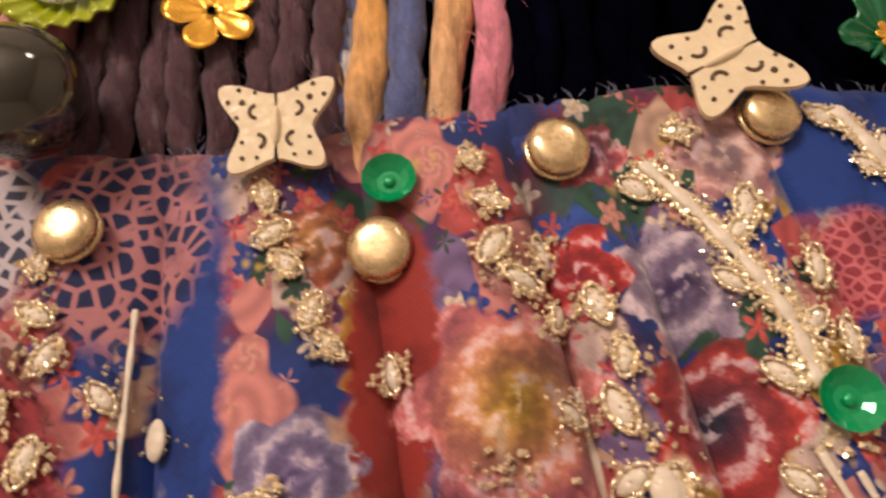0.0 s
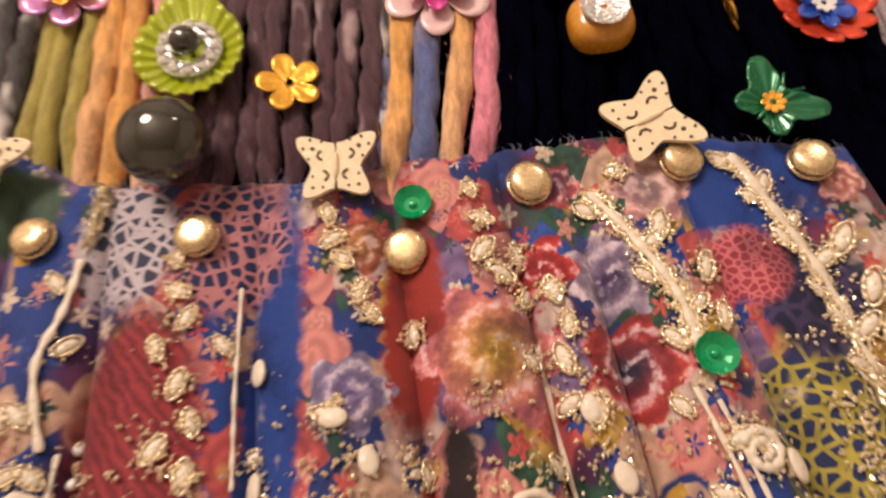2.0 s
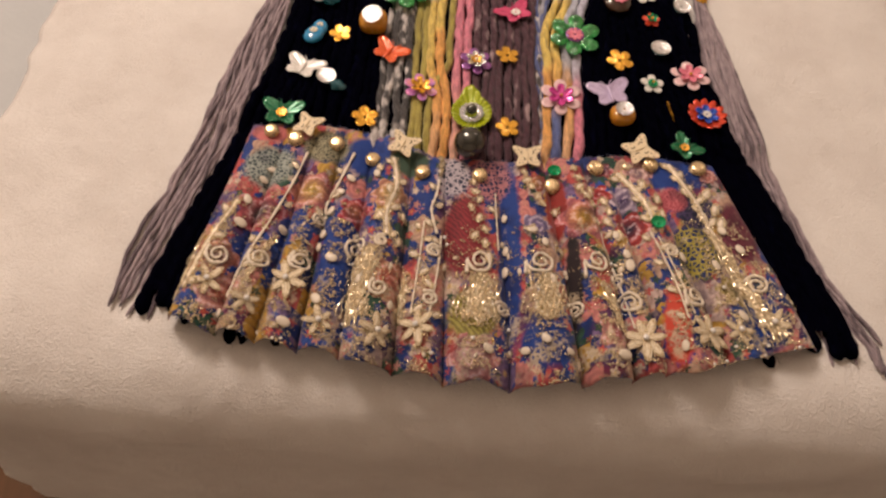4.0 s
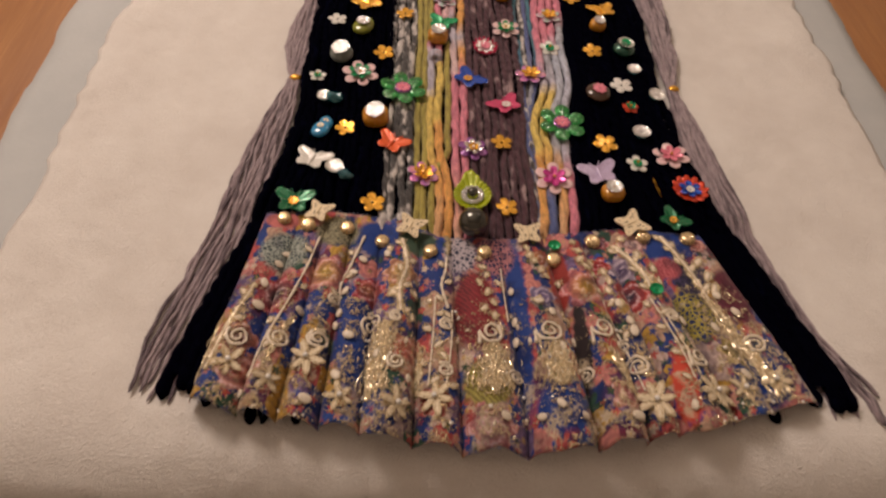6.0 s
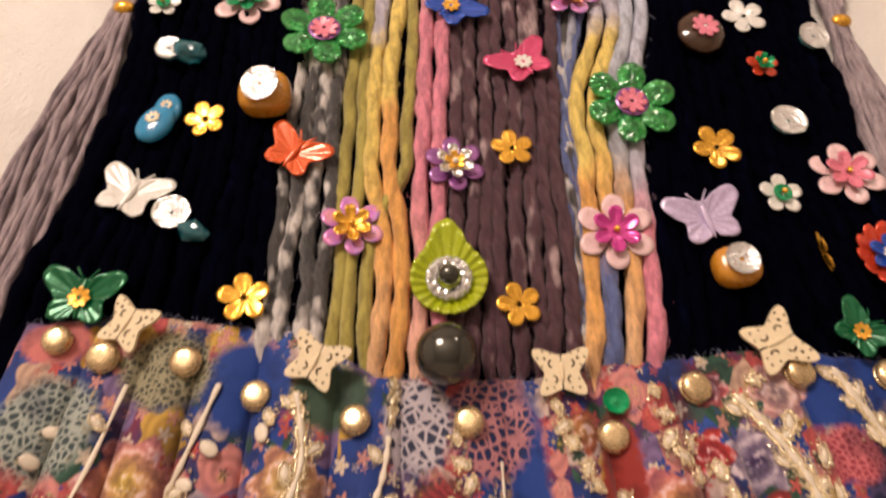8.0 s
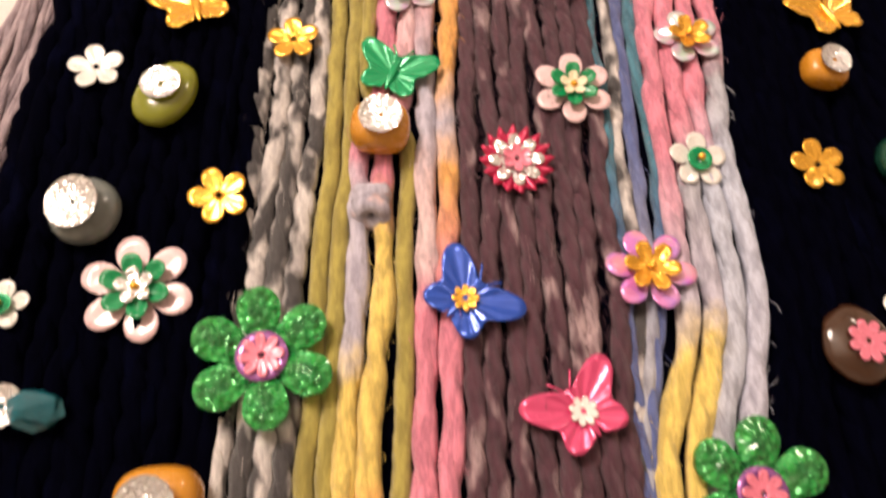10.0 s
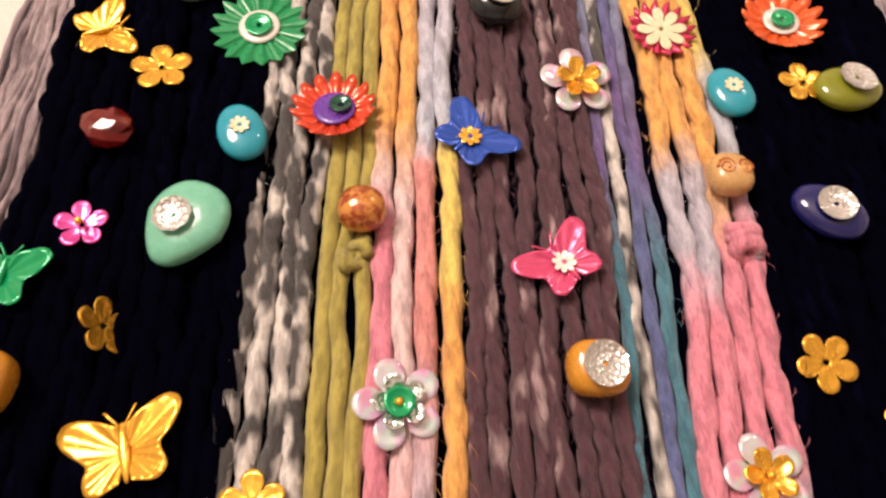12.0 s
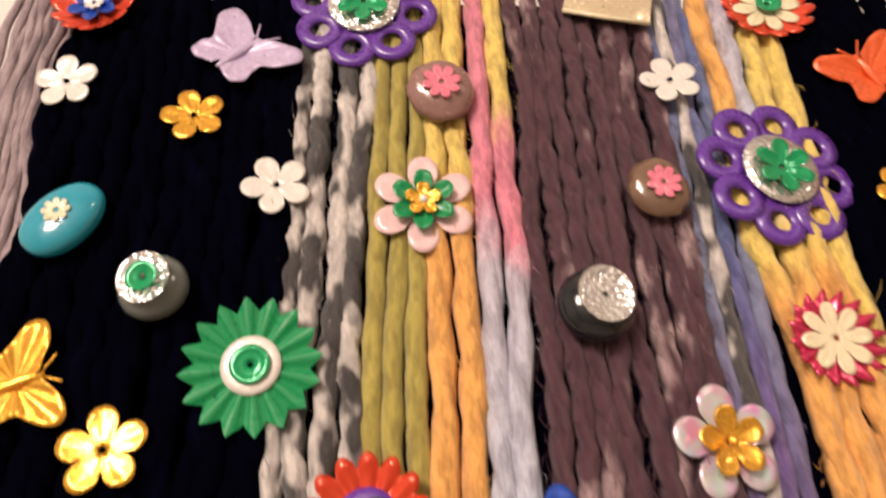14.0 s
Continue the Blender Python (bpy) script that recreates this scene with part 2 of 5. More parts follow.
def star(r, n=14, z=0.0, inner=0.8, cup=0.001, ridge=0.0008):
    def rim(a):
        u = (a * n / (2 * math.pi)) % 1
        return r * (inner + (1 - inner) * abs(2 * u - 1))

    return sheet(bmesh.new(), rim, lambda s, a: cup * s * s + ridge * s * math.cos(n * a), n * 6, 5, 0.0005, 0.0003, z)


def scallop(r, n=14, z=0.0, cup=0.002, ridge=0.001):
    return sheet(bmesh.new(), lambda a: r * (0.78 + 0.22 * abs(math.cos(n * a / 2)) ** 0.6),
                 lambda s, a: cup * s ** 3 + 1.3 * ridge * s * (abs(math.cos(n * a / 2)) - 0.5), n * 8, 6, 0.0005, 0.0003, z)


def disc(r, z=0.0, facets=18, cup=0.0008, hole=0.0006):
    """A cup sequin with flat facets round its rim."""
    def relief(s, a):
        return cup * max(0.0, s - 0.45) * 1.8

    return sheet(bmesh.new(), lambda a: r, relief, facets, 3, hole, 0.0003, z)


def ring(r, inner, z=0.0):
    return sheet(bmesh.new(), lambda a: r, lambda s, a: 0.0003 * math.sin(math.pi * s), 36, 3, inner, 0.0004, z)


def ball(rx, ry, rz, z=0.0, square=1.0, drop=0.0, lumps=0.0, seed=0, rings=14, sides=24):
    """A rounded bead, squarer or drop-shaped or lumpy, with its foot at z."""
    bm = bmesh.new()
    bmesh.ops.create_uvsphere(bm, u_segments=sides, v_segments=rings, radius=1)
    for v in bm.verts:
        p = v.co.copy()
        if square != 1.0:
            p = Vector([math.copysign(abs(c) ** square, c) for c in p])
        if drop:
            p.x *= 1 - drop * max(0.0, p.y)
        if lumps:
            p *= 1 + lumps * noise.noise(p * 2.2 + Vector((seed, 0, 0)))
        v.co = (p.x * rx, p.y * ry, z + rz + p.z * rz)
    return bm


def tube(points, radius, sides=8, bm=None, lobes=0.0, twist=0.0, phase=0.0, flat=1.0):
    """A tube along points; with lobes it is twisted like plied yarn. radius may be a function of the way along."""
    bm = bm or bmesh.new()
    last = None
    count = len(points)
    up = Vector((0, 0, 1))
    run = 0.0
    for i, p in enumerate(points):
        ahead = (points[min(i + 1, count - 1)] - points[max(i - 1, 0)]).normalized()
        if i:
            run += (p - points[i - 1]).length
        side = ahead.cross(up)
        side = side.normalized() if side.length > 1e-4 else Vector((1, 0, 0))
        above = side.cross(ahead)
        r0 = radius(i / (count - 1)) if callable(radius) else radius
        row = []
        for k in range(sides):
            a = 2 * math.pi * k / sides
            r = r0 * (1 + lobes * math.cos(2 * (a - twist * run - phase)))
            row.append(bm.verts.new(p + side * (r * math.cos(a)) + above * (r * flat * math.sin(a))))
        if last:
            for k in range(sides):
                bm.faces.new((last[k], last[(k + 1) % sides], row[(k + 1) % sides], row[k]))
        else:
            bm.faces.new(row)
        last = row
    bm.faces.new(last)
    return bm


# ---- the room, the table and what covers it
def wood_material(name, light, dark, scale):
    n = Nodes(name)
    grain = n.noise(n.scaled(14 * scale, 1.2 * scale, 14 * scale), 6, 5, 0.65)
    fine = n.noise(n.scaled(160 * scale, 6 * scale, 60), 5, 2)
    base = n.mix(fine, n.ramp(grain, [(0.3, dark), (0.7, light)]), dark)
    n.set(Base_Color=base, Roughness=0.38, Coat_Weight=0.15)
    return n.bump(grain, 0.25, 0.002).mat


def wall_material():
    n = Nodes("cream_wall_paint")
    n.set(Base_Color=n.mix(n.noise(n.coord, 2.5, 4), (0.70, 0.65, 0.58), (0.76, 0.71, 0.64)), Roughness=0.85)
    return n.bump(n.noise(n.coord, 90, 3), 0.2, 0.002).mat


def fleece_material():
    n = Nodes("cream_fleece")
    clumps = n.noise(n.coord, 55, 5, 0.6)
    pile = n.noise(n.coord, 900, 3, 0.7)
    broad = n.ramp(n.noise(n.coord, 16, 4, 0.6), [(0.35, 0.0), (0.65, 1.0)])
    base = n.mix(broad, n.mix(clumps, (0.70, 0.65, 0.61), (0.84, 0.80, 0.77)), n.mix(clumps, (0.82, 0.78, 0.74), (0.92, 0.89, 0.86)))
    base = n.mix(n.math("MULTIPLY", pile, 0.35), base, (0.55, 0.48, 0.40))
    n.set(Base_Color=base, Roughness=0.95, Sheen_Weight=0.3, Specular_IOR_Level=0.1)
    height = n.math("ADD", n.math("MULTIPLY", clumps, 2.0), pile)
    return n.bump(height, 0.55, 0.0022).mat


def sheet_material():
    n = Nodes("blue_grey_paper")
    n.set(Base_Color=n.mix(n.noise(n.coord, 30, 4), (0.40, 0.42, 0.43), (0.52, 0.53, 0.53)), Roughness=0.8)
    return n.bump(n.noise(n.coord, 300, 3), 0.2, 0.001).mat


def box(bm, x0, y0, z0, x1, y1, z1, bevel=0.0):
    made = bmesh.ops.create_cube(bm, size=1)["verts"]
    for v in made:
        v.co = (x0 + (v.co.x + 0.5) * (x1 - x0), y0 + (v.co.y + 0.5) * (y1 - y0), z0 + (v.co.z + 0.5) * (z1 - z0))
    if bevel:
        edges = list({e for v in made for e in v.link_edges})
        bmesh.ops.bevel(bm, geom=edges, offset=bevel, segments=3, affect="EDGES", profile=0.5)
    return bm


TABLE = wood_material("honey_table_wood", (0.50, 0.24, 0.08), (0.28, 0.11, 0.035), 1.0)
FLOOR = wood_material("dark_floor_wood", (0.26, 0.12, 0.05), (0.13, 0.06, 0.025), 0.4)
WALL, FLEECE, PAPER = wall_material(), fleece_material(), sheet_material()

for wall_name, corners in (("wall_north", (-2, 2.2, -0.76, 2, 2.3, 1.75)), ("wall_south", (-2, -1.9, -0.76, 2, -1.8, 1.75)),
                           ("wall_west", (-2.1, -1.9, -0.76, -2, 2.3, 1.75)), ("wall_east", (2, -1.9, -0.76, 2.1, 2.3, 1.75))):
    tagged(part(wall_name, box(bmesh.new(), *corners), WALL, smooth=False), "plain cream painted room wall", "wall", kind="structure")
tagged(part("floor", box(bmesh.new(), -2.1, -1.9, -0.86, 2.1, 2.3, -0.76), FLOOR, smooth=False), "dark brown wooden floor under the table", "floor", kind="structure")
tagged(part("ceiling", box(bmesh.new(), -2.1, -1.9, 1.75, 2.1, 2.3, 1.85), WALL, smooth=False), "plain cream painted ceiling", "ceiling", kind="structure")

table = thing("table", "honey-brown wooden table under a fleece and a paper sheet", "table", (0, 0.3, -0.76))
for n_plank in range(6):
    x0 = -0.54 + n_plank * 0.18
    part("plank", box(bmesh.new(), x0 + 0.0006, -0.405, 0.715, x0 + 0.1794, 0.6, 0.746, 0.002), TABLE, table)
for lx, ly in ((-0.46, -0.36), (0.46, -0.36), (-0.46, 0.53), (0.46, 0.53)):
    part("leg", box(bmesh.new(), lx - 0.03, ly - 0.03, 0.0, lx + 0.03, ly + 0.03, 0.715, 0.004), TABLE, table)

EDGE, BEND = -0.104, 0.048


def fall(y):
    """How far the cover has dropped where it bends over the table's near edge."""
    s = min(max((EDGE - y) / BEND, 0.0), 0.9)
    return BEND * (1 - math.sqrt(1 - s * s))



def smooth_step(t):
    t = min(1.0, max(0.0, t))
    return t * t * (3 - 2 * t)


def draped(x0, x1, far, drop, lift, ragged, rough, step, seed, bend=BEND):
    """A cover that lies flat, then bends down over the near edge of the table; uneven all round."""
    bm = bmesh.new()
    flat = far - EDGE
    length = flat + bend * 1.45 + drop
    nx, ny = int((x1 - x0) / step), int(length / step)
    grid = []
    for j in range(ny + 1):
        s = length * j / ny
        row = []
        for i in range(nx + 1):
            u = i / nx
            side = ragged * (noise.noise(Vector((seed, s * 22, 0))) + 0.5 * noise.noise(Vector((seed, s * 90, 3))))
            other = ragged * (noise.noise(Vector((seed + 9, s * 22, 0))) + 0.5 * noise.noise(Vector((seed + 9, s * 90, 3))))
            x = (x0 + side) * (1 - u) + (x1 + other) * u
            line = EDGE + 0.05 * x * x / 0.0625 * 0.06
            t = s - flat
            if t <= 0:
                y, z, ny_, nz_ = far - s * (far - line) / flat, 0.0, 0.0, 1.0
            else:
                a = min(t / bend, 1.45)
                y, z = line - bend * math.sin(a), -bend * (1 - math.cos(a))
                extra = max(0.0, t - bend * 1.45)
                y, z = y - extra * math.cos(1.45), z - extra * math.sin(1.45)
                ny_, nz_ = -math.sin(a), math.cos(a)
            bump = rough * (noise.noise(Vector((x * 45, s * 45, seed))) + 0.6 * noise.noise(Vector((x * 130, s * 130, seed)))
                            + (2.2 * noise.noise(Vector((x * 7, s * 22, seed))) + 1.2 * noise.noise(Vector((x * 16, s * 50, seed)))) * smooth_step((t + 0.02) / 0.03) + 0.5 * noise.noise(Vector((x * 9, s * 9, seed))))
            edge = min(u, 1 - u, 0.04, (1 - j / ny) if j > ny / 2 else 1) / 0.04
            rise = lift - 0.003 * (1 - math.sqrt(max(edge, 0.0))) + bump
            row.append(bm.verts.new((x, y + ny_ * rise, z + nz_ * rise)))
        grid.append(row)
    for j in range(ny):
        for i in range(nx):
            bm.faces.new((grid[j][i], grid[j + 1][i], grid[j + 1][i + 1], grid[j][i + 1]))
    return bm


paper = part("paper_sheet", draped(-0.30, 0.292, 0.62, 0.10, -0.0115, 0.003, 0.0003, 0.012, 4.0), PAPER, closed=False)
tagged(paper, "thin blue-grey paper sheet lying on the wooden table", "sheet")
fleece = part("fleece", draped(-0.257, 0.25, 0.55, 0.13, -0.0026, 0.006, 0.0008, 0.0035, 1.0), FLEECE, closed=False)
tagged(fleece, "thick cream fleece draped over the table edge", "fleece")
fleece.modifiers.new("thickness", "SOLIDIFY").thickness = 0.006
paper.modifiers.new("thickness", "SOLIDIFY").thickness = 0.0006

# ---- the yarn
TOP = 0.41
PINK, PALE, CORAL = (0.86, 0.30, 0.40), (0.90, 0.68, 0.68), (0.84, 0.34, 0.32)
ORANGE, PEACH, YELLOW = (0.95, 0.49, 0.14), (0.90, 0.58, 0.36), (0.93, 0.71, 0.19)
LAV, GREY, SKY = (0.62, 0.59, 0.69), (0.50, 0.51, 0.56), (0.62, 0.67, 0.79)
BLUE, TEALY, PURP = (0.14, 0.18, 0.40), (0.09, 0.25, 0.33), (0.19, 0.12, 0.32)

YARN = {
    "pastel": yarn_material("lavender_wool", colour=LAV, flecks=(PALE, 0.55, 1.0)),
    "rose": yarn_material("rose_wool", colour=PINK, flecks=(LAV, 0.6, 1.0)),
    "navy": yarn_material("navy_wool", colour=(0.0009, 0.0010, 0.0046), flecks=((0.0016, 0.0020, 0.010), 0.6, 0.3), pale=-0.22, gloss=0.01),
    "charcoal": yarn_material("grey_and_white_wool", colour=(0.095, 0.09, 0.09), flecks=((0.76, 0.72, 0.68), 0.47, 0.5)),
    "olive": yarn_material("olive_cord", colour=(0.46, 0.39, 0.10), spread=0.35),
    "plum": yarn_material("plum_wool", colour=(0.098, 0.036, 0.054), flecks=((0.50, 0.36, 0.37), 0.6, 0.35), pale=-0.12, gloss=0.45),
    "mauve": yarn_material("mauve_grey_thread", colour=(0.45, 0.365, 0.39), flecks=((0.18, 0.14, 0.16), 0.52, 0.1)),
    "mixed_a": yarn_material("multicoloured_wool_one", [(-0.02, PEACH), (0.03, ORANGE), (0.06, YELLOW), (0.1, YELLOW), (0.109, LAV), (0.145, LAV), (0.16, PINK), (0.25, PINK), (0.262, PALE), (0.28, ORANGE), (0.335, ORANGE), (0.355, YELLOW), (0.4, YELLOW)]),
    "mixed_b": yarn_material("multicoloured_wool_two", [(-0.02, ORANGE), (0.075, ORANGE), (0.083, YELLOW), (0.135, YELLOW), (0.15, PINK), (0.21, PALE), (0.258, PALE), (0.28, ORANGE), (0.335, ORANGE), (0.355, YELLOW), (0.4, YELLOW)]),
    "mixed_c": yarn_material("multicoloured_wool_three", [(-0.02, PEACH), (0.05, PINK), (0.118, PINK), (0.13, PALE), (0.15, PALE), (0.162, LAV), (0.18, LAV), (0.22, CORAL), (0.265, CORAL), (0.277, SKY), (0.33, LAV), (0.345, PINK), (0.4, PINK)]),
    "mixed_d": yarn_material("multicoloured_wool_four", [(-0.02, PINK), (0.12, PINK), (0.15, ORANGE), (0.165, LAV), (0.18, ORANGE), (0.228, ORANGE), (0.237, YELLOW), (0.27, YELLOW), (0.28, SKY), (0.325, LAV), (0.335, PINK), (0.36, PINK), (0.37, YELLOW), (0.4, YELLOW)]),
    "mixed_e": yarn_material("multicoloured_wool_five", [(-0.02, PEACH), (0.01, ORANGE), (0.05, ORANGE), (0.06, YELLOW), (0.105, YELLOW), (0.12, LAV), (0.16, PINK), (0.225, PINK), (0.245, LAV), (0.262, LAV), (0.275, ORANGE), (0.32, ORANGE), (0.33, YELLOW), (0.36, YELLOW), (0.375, ORANGE), (0.4, ORANGE)]),
    "mixed_f": yarn_material("multicoloured_wool_six", [(-0.02, BLUE), (0.022, BLUE), (0.04, ORANGE), (0.07, YELLOW), (0.11, YELLOW), (0.12, LAV), (0.15, GREY), (0.17, PINK), (0.225, PINK), (0.24, LAV), (0.265, LAV), (0.28, ORANGE), (0.32, ORANGE), (0.335, YELLOW), (0.355, SKY), (0.4, LAV)]),
    "mixed_g": yarn_material("multicoloured_wool_seven", [(-0.02, PEACH), (0.04, ORANGE), (0.062, GREY), (0.15, SKY), (0.175, PINK), (0.24, PINK), (0.255, PEACH), (0.27, ORANGE), (0.325, ORANGE), (0.335, YELLOW), (0.4, YELLOW)]),
    "mixed_h": yarn_material("multicoloured_wool_eight", [(-0.02, PINK), (0.035, PINK), (0.055, LAV), (0.15, SKY), (0.18, GREY), (0.2, PINK), (0.245, PINK), (0.27, GREY), (0.29, SKY), (0.31, YELLOW), (0.4, YELLOW)]),
    "slate": yarn_material("slate_blue_wool", [(-0.02, BLUE), (0.12, BLUE), (0.16, TEALY), (0.24, TEALY), (0.27, PURP), (0.33, (0.24, 0.28, 0.42)), (0.4, BLUE)]),
    "indigo": yarn_material("indigo_and_purple_wool", [(-0.02, BLUE), (0.1, GREY), (0.16, BLUE), (0.25, (0.13, 0.16, 0.34)), (0.29, PURP), (0.34, BLUE), (0.4, (0.2, 0.2, 0.36))]),
}


def smooth(t):
    t = min(1.0, max(0.0, t))
    return t * t * (3 - 2 * t)


def strand(kind, label, group, x0, radius, foot, shift, seed, twist=240.0, lobes=0.16, wave=0.0012, lift=0.0, fuzz=140, fuzz_len=0.0035, swell=0.0):
    """One strand of yarn along the hanging: plied, uneven, with loose hairs as its one part."""
    rng = random.Random(seed)
    count = int((TOP - foot) / 0.0018)
    points = []

    def sink(y):
        """How far the skirt's waist presses the strand down."""
        return 0.0040 * smooth((0.016 - y) / 0.016) if foot < -0.05 else 0.0030 * smooth((0.004 - y) / 0.013)

    for i in range(count + 1):
        y = foot + (TOP - foot) * i / count
        x = x0 + shift(x0, y) + wave * noise.noise(Vector((seed * 3.1, y * 28, 0))) + 0.4 * wave * noise.noise(Vector((seed * 3.1, y * 90, 5)))
        z = radius * 0.98 + lift - fall(y) - sink(y) + 0.0006 * noise.noise(Vector((seed * 1.7, y * 40, 2)))
        points.append(Vector((x, y, z)))

    def thickness(t):
        end = min(1.0, t * count / 2.0 + 0.3)
        wide = 1 + swell * smooth((0.12 - (foot + (TOP - foot) * t)) / 0.24)
        return radius * end * wide * (1 + 0.16 * noise.noise(Vector((seed * 5.3, t * 60, 1))))

    if lobes < 0.08:
        bm = tube(points, thickness, 10, None, lobes, twist, seed)
    else:
        bm = bmesh.new()
        for ply in (0, 1):
            turned = []
            for i, p in enumerate(points):
                a = twist * p.y + seed + ply * math.pi + 4.0 * noise.noise(Vector((seed, p.y * 24, 7)))
                turned.append(p + Vector((math.cos(a) * radius * 0.25, 0, math.sin(a) * radius * 0.25)))
            tube(turned, lambda t, ply=ply: thickness(t) * (0.79 + 0.14 * noise.noise(Vector((seed + 9 * ply, t * 110, 3)))), 7, bm)
    ob = part("yarn_strand", bm, YARN[kind])
    tagged(ob, label, "yarn", group)
    if fuzz:
        verts, faces = [], []
        for _ in range(fuzz):
            p = points[rng.randrange(len(points))]
            a = rng.uniform(-0.3, math.pi + 0.3)
            out = Vector((math.cos(a), 0, math.sin(a)))
            q = p + out * radius * 0.9
            along = Vector((0, rng.choice((-1, 1)), 0))
            tip = q + (out * rng.uniform(0.15, 0.6) + along * rng.uniform(0.3, 1.0)) * fuzz_len * rng.uniform(0.6, 1.5)
            mid = (q + tip) / 2 + out * fuzz_len * 0.15
            w = Vector((0.000045, 0, 0.00003))
            k = len(verts)
            verts += [q - w, q + w, mid + w, mid - w, tip]
            faces += [(k, k + 1, k + 2, k + 3), (k + 3, k + 2, k + 4)]
        mesh = bpy.data.meshes.new("fuzz")
        mesh.from_pydata(verts, [], faces)
        mesh.materials.append(YARN[kind])
        hair = new("fuzz", mesh)
        hair.parent = ob
        tagged(hair, kind="stuff")
    return ob


def none(x0, y):
    return 0.0


def flare(x0, y):
    k = smooth((0.12 - y) / 0.24) ** 1.5
    side = 1 if x0 > 0 else -1
    return side * (abs(x0) - 0.06) * (0.72 if x0 < 0 else 1.0) * k


def lean(x0, y):
    return -0.0125 * smooth((0.125 - y) / 0.05) + 0.002 * math.sin(y * 30)


def window(y):
    return smooth((0.178 - y) / 0.02) * smooth((y - 0.03) / 0.03)


def apart(x0, y):
    return 0.0100 * window(y)


def aside(x0, y):
    return -0.0048 * window(y)


def squeeze(x0, y):
    return (0.0225 - x0) * 0.75 * smooth((0.135 - y) / 0.05)


# an added dark sheet under the strands, in place of the shade in their gaps
backing = bmesh.new()
grid = []
for j in range(50):
    y = -0.09 + 0.497 * j / 49
    left, right = -0.116 + flare(-0.116, y), 0.112 + flare(0.112, y)
    grid.append([backing.verts.new((left + (right - left) * i / 40, y, 0.0014 + 0.0002 * noise.noise(Vector((i * 0.7, y * 60, 0))))) for i in range(41)])
for j in range(49):
    for i in range(40):
        backing.faces.new((grid[j][i], grid[j][i + 1], grid[j + 1][i + 1], grid[j + 1][i]))
tagged(part("backing_cloth", backing, YARN["navy"], closed=False), "dark sheet standing in for shade between the yarn strands", "backing")

rand = random.Random(7)
for i in range(14):
    foot_l = -0.112 if i in (6, 7, 9) else -0.105 + 0.012 * rand.random()
    foot_r = -0.108 if i in (5, 8) else -0.103 + 0.01 * rand.random()
    strand("navy", "thick fuzzy navy-black wool strand of the hanging", "navy yarn strands", -0.1165 + i * 0.0040, 0.0028, foot_l, flare, 10 + i, twist=340.0, wave=0.003, lift=0.0006 * (i % 2), fuzz=420, fuzz_len=0.0045, swell=0.4 if i < 4 else 0.0)
    strand("navy", "thick fuzzy navy-black wool strand of the hanging", "navy yarn strands", 0.1125 - i * 0.0040, 0.0028, foot_r, flare, 30 + i, twist=340.0, wave=0.003, lift=0.0006 * (i % 2), fuzz=420, fuzz_len=0.0045, swell=0.4 if i < 4 else 0.0)
for i in range(3):
    strand("navy", "thick fuzzy navy-black wool strand of the hanging", "navy yarn strands", 0.0595 + i * 0.0036, 0.0026, -0.02, lean, 45 + i, fuzz=200, fuzz_len=0.003)
for i in range(4):
    strand("charcoal", "charcoal wool strand flecked with white", "grey flecked yarn strands", -0.0625 + i * 0.0046, 0.0024, -0.02, none, 50 + i, twist=400.0, fuzz=200, wave=0.0024, lift=0.0006)
for i in range(3):
    strand("olive", "smooth olive-green cord strand", "olive cord strands", (-0.0445, -0.0405, -0.0362)[i], 0.0021, -0.02, apart if i == 2 else none, 60 + i, twist=900.0, lobes=0.05, wave=0.0018, lift=0.0008, fuzz=20)
for i, kind in enumerate(("mixed_a", "mixed_b", "mixed_c", "mixed_d")):
    strand(kind, "soft wool strand changing between yellow, orange, pink and lavender", "multicoloured yarn strands", -0.0322 + i * 0.0052, 0.0027, -0.022, aside if i < 2 else none, 70 + i, lobes=0.1, twist=170.0, wave=0.0017, lift=0.0008, fuzz=200, fuzz_len=0.004)
for i in range(8):
    strand("plum", "plum-purple wool strand with pale slubs", "plum yarn strands", -0.0112 + i * 0.0045, 0.0024, -0.022, none, 80 + i, twist=360.0, lobes=0.2, wave=0.0022, lift=0.0006, fuzz=900, fuzz_len=0.004)
for i, kind in enumerate(("slate", "charcoal", "indigo", "slate")):
    strand(kind, "thin blue, grey and purple wool strand", "blue yarn strands", 0.0235 + i * 0.0034, 0.0019, -0.02, squeeze, 90 + i, wave=0.0018, fuzz=60)
for i, kind in enumerate(("mixed_e", "mixed_f", "mixed_g", "mixed_h")):
    strand(kind, "soft wool strand changing between yellow, orange, pink and grey", "multicoloured yarn strands", 0.0382 + i * 0.0055, 0.0028, -0.022, lean, 100 + i, lobes=0.1, twist=170.0, wave=0.0018, lift=0.0008, fuzz=200, fuzz_len=0.004)

def along(pairs, y):
    """A value that changes smoothly with the height on the hanging; pairs run downwards."""
    if y >= pairs[0][0]:
        return pairs[0][1]
    for (a, p), (b, q) in zip(pairs, pairs[1:]):
        if y >= b:
            return p + (q - p) * (a - y) / (a - b)
    return pairs[-1][1]


